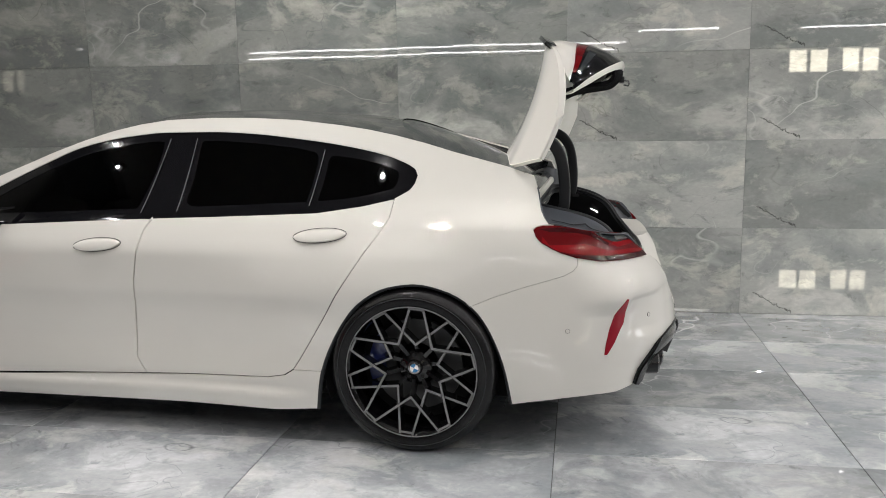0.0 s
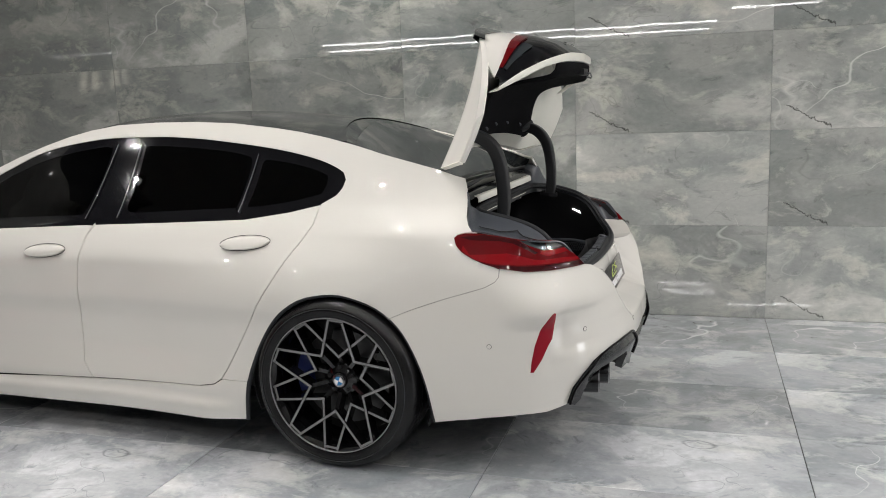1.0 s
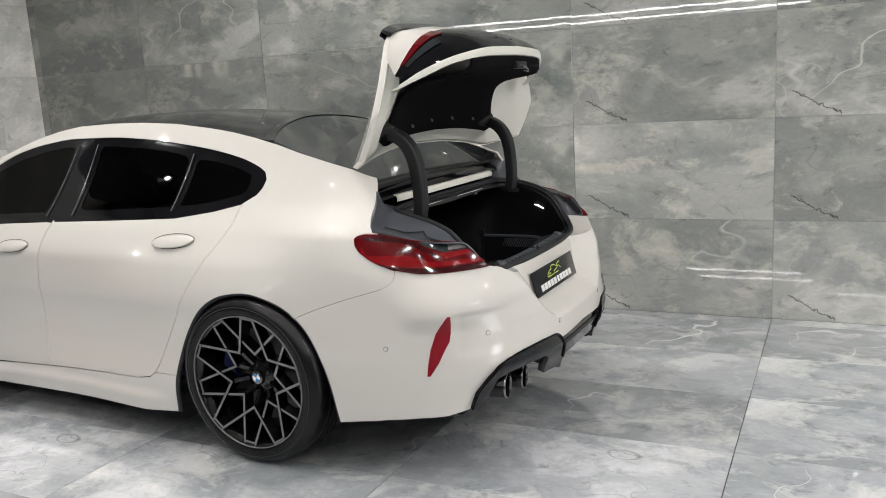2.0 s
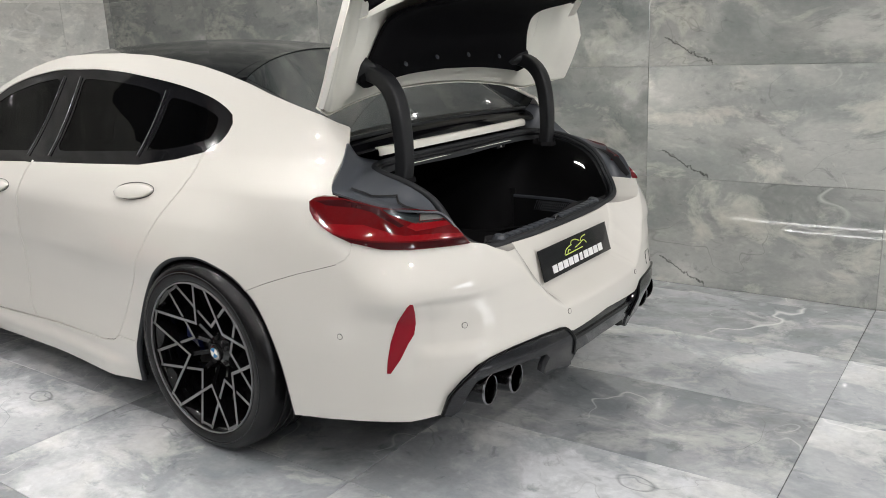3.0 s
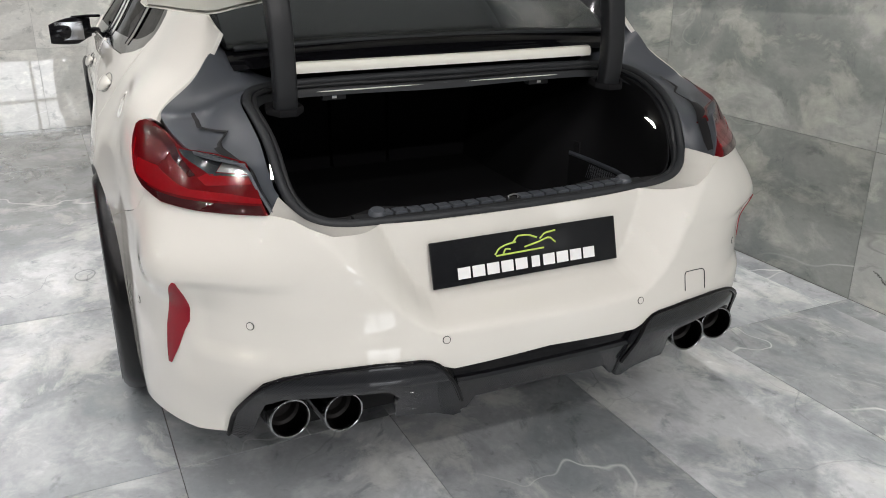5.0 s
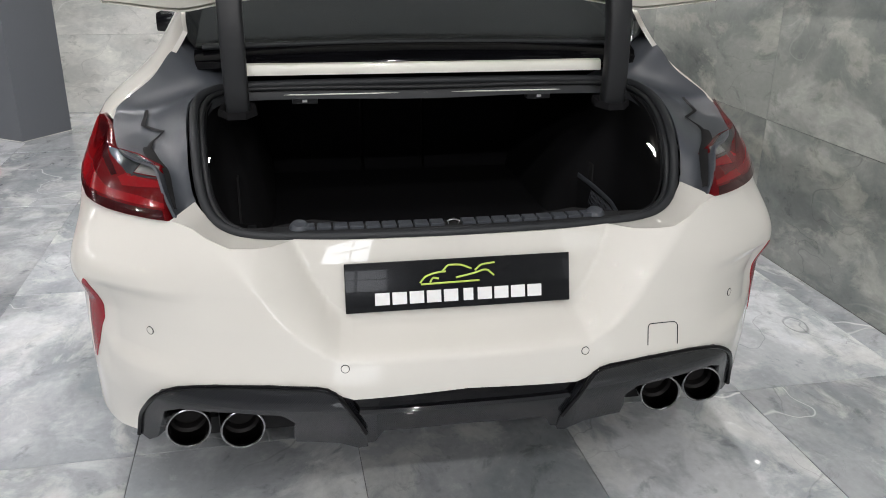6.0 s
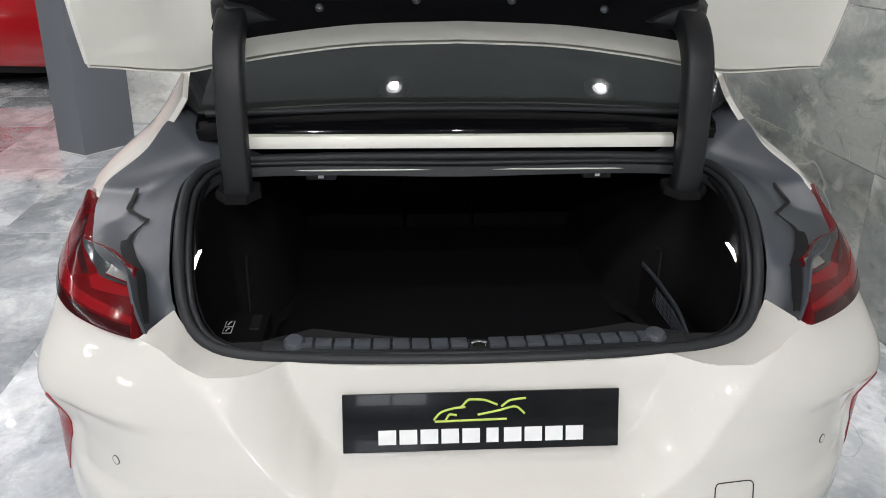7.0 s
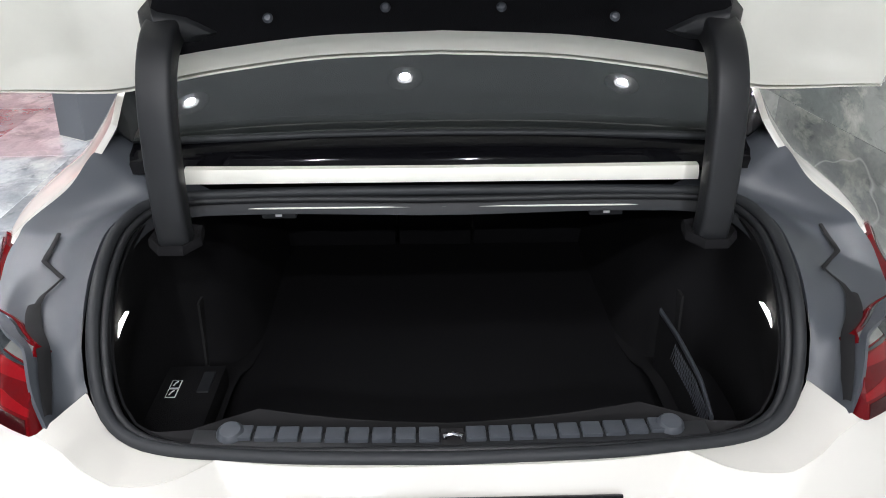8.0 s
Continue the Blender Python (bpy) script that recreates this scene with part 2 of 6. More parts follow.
M_CHROME = plain("dark_chrome", (0.34, 0.34, 0.35), 0.16, metal=1.0)
M_STEEL = plain("brake_steel", (0.09, 0.09, 0.09), 0.4, metal=0.8)
M_CALIPER = plain("blue_caliper", (0.01, 0.02, 0.12), 0.3, coat=0.6)
M_SOOT = plain("sooty_steel", (0.012, 0.011, 0.011), 0.6, metal=0.5)
M_CARBON = carbon("carbon_fibre")
M_RED = plain("red_lens", (0.095, 0.0015, 0.003), 0.12, coat=0.4, spec=0.15, grain=0.15, scale=120)
M_RED_BRIGHT = plain("bright_red_lens", (0.20, 0.003, 0.006), 0.12, coat=0.55, spec=0.15, grain=0.1, scale=160)
M_RED_DARK = plain("dark_red_lens", (0.03, 0.002, 0.003), 0.12, coat=0.35, spec=0.2)
M_RED_REFL = plain("reflector_red", (0.25, 0.004, 0.014), 0.25, coat=0.25, spec=0.2, bump=0.2, scale=500)
M_SMOKE = plain("smoked_lens", (0.018, 0.023, 0.026), 0.12, coat=0.6)
M_CLEAR = plain("reversing_lens", (0.24, 0.245, 0.235), 0.15, metal=0.4, coat=1.0, scale=90, grain=0.2)
M_BOOT_LAMP = glowing("boot_lamp_lens", (1, 0.95, 0.85), 16)
M_PLATE = plain("plate_black", (0.007, 0.0075, 0.009), 0.2, coat=0.25, spec=0.2)
M_INK = plain("white_ink", (0.82, 0.82, 0.82), 0.4)
M_LIME = plain("lime_ink", (0.50, 0.62, 0.10), 0.4)
M_EMBLEM = plain("emblem_blue", (0.03, 0.20, 0.45), 0.25, coat=1.0)
M_RED_CAR = paint("red_car_paint", (0.42, 0.008, 0.012))


# ---- the car's skin: a plan line at mid height, pushed inwards by a table over length and height ----
PLAN = [(-4.0, 0.45), (-3.85, 0.68), (-3.6, 0.80), (-3.2, 0.865), (-2.6, 0.885), (-1.2, 0.885), (-0.4, 0.885), (0.0, 0.890),
        (0.45, 0.888), (0.637, 0.874), (0.80, 0.815), (0.958, 0.672), (1.045, 0.48), (1.088, 0.263), (1.10, 0.0)]
INSET_Z = (0.15, 0.30, 0.45, 0.58, 0.66, 0.80, 0.93, 1.05, 1.17, 1.30, 1.42)
INSET = (
    (-4.0, (0.05, 0.02, 0.01, 0.00, 0.00, 0.06, 0.16, 0.30, 0.40, 0.45, 0.50)),
    (-1.2, (0.03, 0.00, 0.015, 0.015, 0.005, 0.005, 0.055, 0.135, 0.205, 0.27, 0.33)),
    (-0.4, (0.02, 0.00, 0.01, 0.01, 0.00, 0.005, 0.055, 0.145, 0.22, 0.285, 0.345)),
    (0.0, (0.02, 0.00, 0.00, 0.00, 0.00, 0.01, 0.07, 0.165, 0.238, 0.305, 0.36)),
    (0.45, (0.01, 0.00, 0.00, 0.005, 0.01, 0.025, 0.065, 0.21, 0.30, 0.36, 0.42)),
    (0.64, (0.01, 0.00, 0.00, 0.005, 0.01, 0.03, 0.11, 0.27, 0.38, 0.44, 0.50)),
    (0.82, (0.02, 0.005, -0.005, -0.007, -0.033, 0.035, 0.11, 0.30, 0.42, 0.50, 0.55)),
    (1.03, (0.03, 0.02, -0.012, -0.004, -0.006, 0.048, 0.12, 0.30, 0.42, 0.50, 0.55)),
    (1.72, (0.05, 0.035, -0.005, 0.012, 0.03, 0.055, 0.12, 0.30, 0.42, 0.50, 0.55)),
)


def catmull(xs, ys, q):
    """A smooth line through the points, without overshoot."""
    xs, ys, q = np.asarray(xs, float), np.asarray(ys, float), np.clip(q, xs[0], xs[-1])
    h = np.diff(xs)
    s = np.diff(ys) / h
    m = np.r_[s[0], np.where(s[1:] * s[:-1] > 0, 2 * s[1:] * s[:-1] / np.where(s[1:] + s[:-1] == 0, 1, s[1:] + s[:-1]), 0), s[-1]]
    k = np.clip(np.searchsorted(xs, q, "right") - 1, 0, len(h) - 1)
    t = (q - xs[k]) / h[k]
    return ((1 + 2 * t) * (1 - t) ** 2 * ys[k] + t * (1 - t) ** 2 * h[k] * m[k] + t * t * (3 - 2 * t) * ys[k + 1] + t * t * (t - 1) * h[k] * m[k + 1])


def make_plan():
    p = np.array(PLAN)
    chord = np.r_[0, np.cumsum(np.hypot(*np.diff(p, axis=0).T))]
    t = np.linspace(0, chord[-1], 900)
    tangent = np.gradient(p, chord, axis=0)
    tangent[-1] = (0, -1)
    k = np.clip(np.searchsorted(chord, t, "right") - 1, 0, len(p) - 2)
    h = np.diff(chord)[k]
    w = ((t - chord[k]) / h)[:, None]
    h = h[:, None]
    q = (1 + 2 * w) * (1 - w) ** 2 * p[k] + w * (1 - w) ** 2 * h * tangent[k] + w * w * (3 - 2 * w) * p[k + 1] + w * w * (w - 1) * h * tangent[k + 1]
    u = np.r_[0, np.cumsum(np.hypot(*np.diff(q, axis=0).T))]
    u += 0.2 - np.interp(0.2, q[:, 0], u)
    d = np.gradient(q, u, axis=0)
    d /= np.hypot(*d.T)[:, None]
    d[-1] = (0, -1)
    return u, q, np.stack([-d[:, 1], d[:, 0]], 1)


PLAN_U, PLAN_Q, PLAN_N = make_plan()
U_END = float(PLAN_U[-1])


def smooth(x):
    x = np.clip(x, 0, 1)
    return x * x * (3 - 2 * x)


def facet(x, r=0.07):
    """A straight rise from 0 to 1 with slightly rounded ends."""
    return sum(np.clip(x + r * k / 4, 0, 1) for k in range(-4, 5)) / 9


def inset(u, z):
    """How far the skin lies inside the plan line, in metres."""
    u, z = np.asarray(u, float), np.asarray(z, float)
    us = np.array([r[0] for r in INSET])
    us[-1] = U_END
    cols = np.array([catmull(INSET_Z, r[1], z) for r in INSET])
    k = np.clip(np.searchsorted(us, u, "right") - 1, 0, len(us) - 2)
    slope = np.gradient(cols, us, axis=0)
    h = us[k + 1] - us[k]
    w = np.clip((u - us[k]) / h, 0, 1)
    n = np.arange(u.size)
    c0, c1, m0, m1 = cols[k, n], cols[k + 1, n], slope[k, n], slope[k + 1, n]
    d = (1 + 2 * w) * (1 - w) ** 2 * c0 + w * (1 - w) ** 2 * h * m0 + w * w * (3 - 2 * w) * c1 + w * w * (w - 1) * h * m1
    # the number plate's field, set into the tail between two slanting creases
    y = np.interp(u, PLAN_U, PLAN_Q[:, 1])
    x = np.interp(u, PLAN_U, PLAN_Q[:, 0])
    rear = smooth((x - 0.75) / 0.12)
    edge = np.interp(y, (0.0, 0.27, 0.295, 0.347, 0.404, 0.445, 0.502, 0.585), (0.530, 0.532, 0.543, 0.575, 0.632, 0.684, 0.740, 0.816))
    broad = np.interp(y, (0.0, 0.25, 0.305, 0.36, 0.42, 0.50), (0.035, 0.035, 0.055, 0.11, 0.17, 0.24))
    d = d + rear * (0.105 * facet((z - edge) / broad, np.clip(0.011 / broad, 0.05, 0.3)) + 0.004 * smooth((z - 0.62) / 0.2) * smooth((0.6 - y) / 0.2))
    # the flared rear arch
    d = d - 0.045 * smooth((u + 1.15) / 0.80) * smooth((0.40 - u) / 0.45) * smooth((0.92 - z) / 0.26)
    # the hollow beside the reflector, between the shelf above it and the lip below it
    side = smooth((x - 0.84) / 0.05) * smooth((y - 0.54) / 0.15)
    d = d + side * 0.010 * smooth((z - 0.47) / 0.05) * smooth((0.665 - z) / 0.03)
    # the crease at the reflector, behind which the skin turns to face the rear
    crease = np.interp(z, (0.40, 0.43, 0.50, 0.56, 0.63, 0.66), (0.79, 0.795, 0.797, 0.812, 0.845, 0.865))
    turn = smooth((u - crease) / 0.075) * smooth((crease + 0.20 - u) / 0.14)
    d = d + 0.006 * turn * smooth((z - 0.385) / 0.07) * smooth((0.69 - z) / 0.05)
    # the sill flares outwards towards its lower edge
    d = d - 0.030 * smooth((-0.40 - u) / 0.22) * smooth((0.262 - z) / 0.055) * smooth((z - 0.10) / 0.06)
    return d


def skin(u, z, out=0.0):
    """Points of the skin, half width counted positive, raised by out along the plan's normal."""
    u, z = np.atleast_1d(np.asarray(u, float)), np.atleast_1d(np.asarray(z, float))
    d = out - inset(u, z)
    q = np.stack([np.interp(u, PLAN_U, PLAN_Q[:, n]) for n in (0, 1)], 1)
    n = np.stack([np.interp(u, PLAN_U, PLAN_N[:, n]) for n in (0, 1)], 1)
    n /= np.hypot(*n.T)[:, None]
    xy = q + n * d[:, None]
    return np.c_[xy, z]


# ---- building helpers ----
from mathutils import geometry


def thing(name, label, category, at=None, group="", kind=""):
    ob = tagged(new(name), label, category, group, kind)
    if at is not None:
        ob.matrix_world = at
    return ob


def mesh_of(name, verts, faces, mat, smooth=True):
    me = bpy.data.meshes.new(name)
    me.from_pydata([tuple(v) for v in verts], [], [tuple(f) for f in faces])
    me.materials.append(mat)
    if smooth:
        me.polygons.foreach_set("use_smooth", [True] * len(me.polygons))
    me.update()
    return me


def part(name, data, material_, parent, label=""):
    """Links a mesh or a bmesh as one object under a thing or a part."""
    if isinstance(data, bmesh.types.BMesh):
        bm, data = data, bpy.data.meshes.new(name)
        bm.to_mesh(data)
        bm.free()
        data.materials.append(material_)
    ob = new(name, data)
    ob.parent = parent
    if label:
        tagged(ob, label)
    return ob


def line_through(points, n):
    """n points of a smooth open line through the given ones."""
    p = np.array(points, float)
    t = np.r_[0, np.cumsum(np.linalg.norm(np.diff(p, axis=0), axis=1))]
    return np.stack([catmull(t, p[:, k], np.linspace(0, t[-1], n)) for k in range(p.shape[1])], 1)


def grid_mesh(name, rows, mat, thick=0.0, closed=False, flip=False):
    """A sheet through rows of points; thick gives it a back and edges."""
    rows = np.array(rows, float)
    a, b, _ = rows.shape
    verts = rows.reshape(-1, 3)
    cells = [(i * b + j, i * b + (j + 1) % b, (i + 1) * b + (j + 1) % b, (i + 1) * b + j) for i in range(a - 1) for j in range(b if closed else b - 1)]
    if flip:
        cells = [c[::-1] for c in cells]
    me = mesh_of(name, verts, cells, mat)
    if thick:
        bm = bmesh.new()
        bm.from_mesh(me)
        bmesh.ops.recalc_face_normals(bm, faces=bm.faces)
        bmesh.ops.solidify(bm, geom=bm.faces[:], thickness=thick)
        bm.to_mesh(me)
        bm.free()
    sharp(me)
    return me


def sharp(me, angle=40):
    me.polygons.foreach_set("use_smooth", [True] * len(me.polygons))
    me.set_sharp_from_angle(angle=radians(angle))


def tube(points, radius, sides=10, mat=None, name="tube", closed=False, squash=(1, 1), caps=True):
    """A round bar swept along the points."""
    p = [Vector(q) for q in points]
    n = len(p)
    rows = []
    for i in range(n):
        d = (p[(i + 1) % n] - p[i - 1] if closed else p[min(i + 1, n - 1)] - p[max(i - 1, 0)]).normalized()
        side = d.cross(Vector((0, 0, 1)))
        if side.length < 0.05:
            side = d.cross(Vector((1, 0, 0)))
        side.normalize()
        up = side.cross(d)
        rows.append([p[i] + radius * (squash[0] * math.cos(a) * side + squash[1] * math.sin(a) * up) for a in (2 * math.pi * k / sides for k in range(sides))])
    verts = [v for r in rows for v in r]
    m = n if closed else n - 1
    faces = [(i * sides + k, i * sides + (k + 1) % sides, ((i + 1) % n) * sides + (k + 1) % sides, ((i + 1) % n) * sides + k) for i in range(m) for k in range(sides)]
    if caps and not closed:
        faces += [tuple(range(sides))[::-1], tuple((n - 1) * sides + k for k in range(sides))]
    me = mesh_of(name, verts, faces, mat)
    sharp(me, 50)
    return me


def lathe(profile, mat, name="lathe", steps=48, axis="y", arc=360):
    """Turns (radius, along) points round an axis."""
    verts, faces, n = [], [], len(profile)
    full = arc == 360
    for i in range(steps if full else steps + 1):
        a = radians(arc) * i / steps
        for r, h in profile:
            c, s = r * math.cos(a), r * math.sin(a)
            verts.append((c, h, s) if axis == "y" else (h, c, s) if axis == "x" else (c, s, h))
    m = steps
    for i in range(m):
        j = (i + 1) % len(range(steps)) if full else i + 1
        faces += [(i * n + k, j * n + k, j * n + k + 1, i * n + k + 1) for k in range(n - 1)]
    me = mesh_of(name, verts, faces, mat)
    sharp(me, 35)
    return me


def box(name, x0, x1, y0, y1, z0, z1, mat, bevel=0.0, segments=2):
    bm = bmesh.new()
    bmesh.ops.create_cube(bm, size=1.0, matrix=Matrix.Translation(((x0 + x1) / 2, (y0 + y1) / 2, (z0 + z1) / 2)) @ Matrix.Diagonal((x1 - x0, y1 - y0, z1 - z0, 1)))
    if bevel:
        bmesh.ops.bevel(bm, geom=bm.edges[:], offset=bevel, segments=segments, affect="EDGES", profile=0.7)
    me = bpy.data.meshes.new(name)
    bm.to_mesh(me)
    bm.free()
    me.materials.append(mat)
    sharp(me)
    return me


def prism(name, outline, depth, mat, bevel=0.0):
    """A flat outline in (x, z), given depth along +y."""
    bm = bmesh.new()
    face = bm.faces.new([bm.verts.new((x, 0, z)) for x, z in outline])
    out = bmesh.ops.extrude_face_region(bm, geom=[face])
    bmesh.ops.translate(bm, verts=[v for v in out["geom"] if isinstance(v, bmesh.types.BMVert)], vec=(0, depth, 0))
    bmesh.ops.recalc_face_normals(bm, faces=bm.faces)
    if bevel:
        bmesh.ops.bevel(bm, geom=bm.edges[:], offset=bevel, segments=2, affect="EDGES")
    me = bpy.data.meshes.new(name)
    bm.to_mesh(me)
    bm.free()
    me.materials.append(mat)
    sharp(me)
    return me


def shrink(poly, by):
    """The outline moved inwards (outwards if by is negative)."""
    p = np.array(poly, float)
    area = 0.5 * np.sum(p[:, 0] * np.roll(p[:, 1], -1) - np.roll(p[:, 0], -1) * p[:, 1])
    if area < 0:
        p = p[::-1]
    d = np.roll(p, -1, 0) - p
    d /= np.linalg.norm(d, axis=1)[:, None] + 1e-12
    n = np.stack([-d[:, 1], d[:, 0]], 1)
    m = n + np.roll(n, 1, 0)
    m /= np.maximum((m * m).sum(1), 0.8)[:, None] / 2
    return p + by * m


def inside(poly, q):
    x, y = q[:, 0], q[:, 1]
    hit = np.zeros(len(q), bool)
    for (ax, ay), (bx, by) in zip(poly, np.roll(poly, -1, 0)):
        cross = (ay > y) != (by > y)
        hit ^= cross & (x < (bx - ax) * (y - ay) / (by - ay + 1e-15) + ax)
    return hit


def panel_mesh(name, outline, mat, side=-1, out=0.0, gap=0.002, step=0.05, thick=0.012, holes=(), surface=None):
    """A curved panel of the car's skin: the outline in (length along the skin, height), filled, laid on the skin and given edges.
    side -1 is the car's left, 1 its right, 0 both halves joined across the middle."""
    surface = surface or (lambda u, z, o: skin(u, z, o))
    loops = [shrink(outline, gap)] + [shrink(h, -gap)[::-1] for h in holes]
    if side == 0:
        loops[0][loops[0][:, 0] > U_END - 0.006, 0] = U_END
    pts, edges = [], []
    for loop in loops:
        dense = []
        for a, b in zip(loop, np.roll(loop, -1, 0)):
            k = max(1, int(math.ceil(np.linalg.norm(b - a) / (step * 0.6))))
            dense += [a + (b - a) * i / k for i in range(k)]
        first = len(pts)
        pts += dense
        edges += [(first + i, first + (i + 1) % len(dense)) for i in range(len(dense))]
    lo, hi = loops[0].min(0), loops[0].max(0)
    gx, gz = np.meshgrid(np.arange(lo[0], hi[0], step), np.arange(lo[1], hi[1], step * 0.7))
    g = np.stack([gx.ravel(), gz.ravel()], 1)
    keep = inside(shrink(outline, gap + step * 0.25), g)
    for h in holes:
        keep &= ~inside(shrink(h, -gap - step * 0.25), g)
    pts += list(g[keep])
    vco, _, tris, *_ = geometry.delaunay_2d_cdt([Vector((float(p[0]), float(p[1]))) for p in pts], edges, [], 0, 1e-6)
    uv = np.array([(v.x, v.y) for v in vco])
    mids = np.array([uv[list(f)].mean(0) for f in tris])
    ok = inside(loops[0], mids)
    for loop in loops[1:]:
        ok &= ~inside(loop, mids)
    tris = [tuple(f) for f, k in zip(tris, ok) if k]
    used = sorted({v for f in tris for v in f})
    back = {v: n for n, v in enumerate(used)}
    tris, uv = [tuple(back[v] for v in f) for f in tris], uv[used]
    e = 1e-3
    p = surface(uv[:, 0], uv[:, 1], out)
    p[np.abs(p[:, 1]) < 0.002, 1] = 0
    du = surface(uv[:, 0] + e, uv[:, 1], out) - surface(uv[:, 0] - e, uv[:, 1], out)
    dz = surface(uv[:, 0], uv[:, 1] + e, out) - surface(uv[:, 0], uv[:, 1] - e, out)
    nor = np.cross(dz, du)
    nor /= np.linalg.norm(nor, axis=1)[:, None] + 1e-12
    count = {}
    for f in tris:
        for a, b in zip(f, f[1:] + f[:1]):
            key = (min(a, b), max(a, b))
            count[key] = None if key in count else (a, b)
    rim = [ab for ab in count.values() if ab]
    if side == 0:
        rim = [(a, b) for a, b in rim if p[a][1] or p[b][1]]
    verts, faces, normals = [], [], []
    for s in ((-1, 1) if side == 0 else (side,)):
        f0, mir = len(verts), np.array([1, s, 1])
        top, n = p * mir, nor * mir
        order = (lambda f: f) if s < 0 else (lambda f: f[::-1])
        verts += list(top)
        normals += list(n)
        faces += [order(tuple(f0 + v for v in f)) for f in tris]
        if thick:
            for a, b in rim:
                k = len(verts)
                verts += [top[a], top[b], top[b] - thick * n[b], top[a] - thick * n[a]]
                d = top[b] - top[a]
                w = np.cross(d, n[a]) * (1 if s < 0 else -1)
                w /= np.linalg.norm(w) + 1e-12
                soft = w * 0.8 + n[a] * 0.6
                normals += [soft, soft, w, w]
                faces.append(order((k + 1, k, k + 3, k + 2)))
            k0 = len(verts)
            verts += list(top - thick * n)
            normals += list(-n)
            faces += [order(tuple(k0 + v for v in f))[::-1] for f in tris]
    if side == 0:
        # join the halves along the middle
        seen, to = {}, []
        for v, n in zip(verts, normals):
            key = (round(v[0], 5), round(v[2], 5), round(n[0], 1)) if v[1] == 0 else len(to) + 0.5
            to.append(seen.setdefault(key, len(seen)))
        keep = {k: n for n, k in reversed(list(enumerate(to)))}
        verts, normals = [verts[keep[k]] for k in range(len(seen))], [normals[keep[k]] for k in range(len(seen))]
        faces = [tuple(to[v] for v in f) for f in faces]
        faces = [f for f in faces if len(set(f)) == len(f)]
        normals = [np.array((n[0], 0.0 if v[1] == 0 else n[1], n[2])) for v, n in zip(verts, normals)]
    me = mesh_of(name, verts, faces, mat)
    me.normals_split_custom_set_from_vertices([Vector(v).normalized() for v in normals])
    return me


# ---- the room ----
TILE, ROW = 1.2, 0.6
FLOOR_ROW = 0.615


def tile_mesh(name, w, h, mat, upright, gap=(0.0007, 0.0007)):
    """A tile with a slightly eased edge, its corner at the origin."""
    (g, q), e, d = gap, 0.0012, 0.010
    ring = lambda k, t: [(g + k, t, q + k), (w - g - k, t, q + k), (w - g - k, t, h - q - k), (g + k, t, h - q - k)]
    v = ring(0, d) + ring(0, e) + ring(e, 0)
    f = [(8, 9, 10, 11)] + [(a + i, a + (i + 1) % 4, a + 4 + (i + 1) % 4, a + 4 + i) for a in (0, 4) for i in range(4)]
    if not upright:
        v = [(x, z, -y) for x, y, z in v]
    return mesh_of(name, v, f, mat, False)


floor = thing("floor", "polished grey marble-print floor tiles", "floor", ENV, kind="structure")
X0, X1, Y0 = -12.0, 7.2, -12.4
part("bed", box("bed", X0 - 3, X1, Y0 - 2, 0.05, -0.2, -0.008, M_GROUT), M_GROUT, floor)
wall_north = thing("wall_north", "polished grey-green marble-print wall tiles", "wall", ENV, kind="structure")
part("backing", box("backing", -12.0, X1, 0.008, 0.25, 0, CEIL, M_GROUT_WALL), M_GROUT_WALL, wall_north)
ceiling = part("ceiling", box("ceiling", X0 - 3, X1 + 0.3, Y0 - 2, 0.3, CEIL, CEIL + 0.2, M_CEIL), M_CEIL, None)
ceiling.matrix_world = ENV
tagged(ceiling, "pale matt ceiling with round downlights", "ceiling", kind="structure")
wall_far = thing("wall_far", "pale polished tiled wall behind the car's nose", "wall", ENV, kind="structure")
WALL_FAR_X = -6.08
part("backing", box("backing", WALL_FAR_X - 0.25, WALL_FAR_X - 0.008, -4.0, 0.0, 0, CEIL, M_GROUT_WALL), M_GROUT_WALL, wall_far)
part("wall_end_face", box("wall_end_face", WALL_FAR_X - 0.26, WALL_FAR_X, -4.01, -4.0, 0, CEIL, M_PLASTER), M_PLASTER, wall_far)
for nm, bx in (("wall_west", (X0 - 3, WALL_FAR_X - 0.25, -0.2, 0.0)),):
    w = part(nm, box(nm, *bx, 0, CEIL, M_PLASTER), M_PLASTER, None)
    w.matrix_world = ENV
    tagged(w, "plain grey plaster showroom wall", "wall", kind="structure")


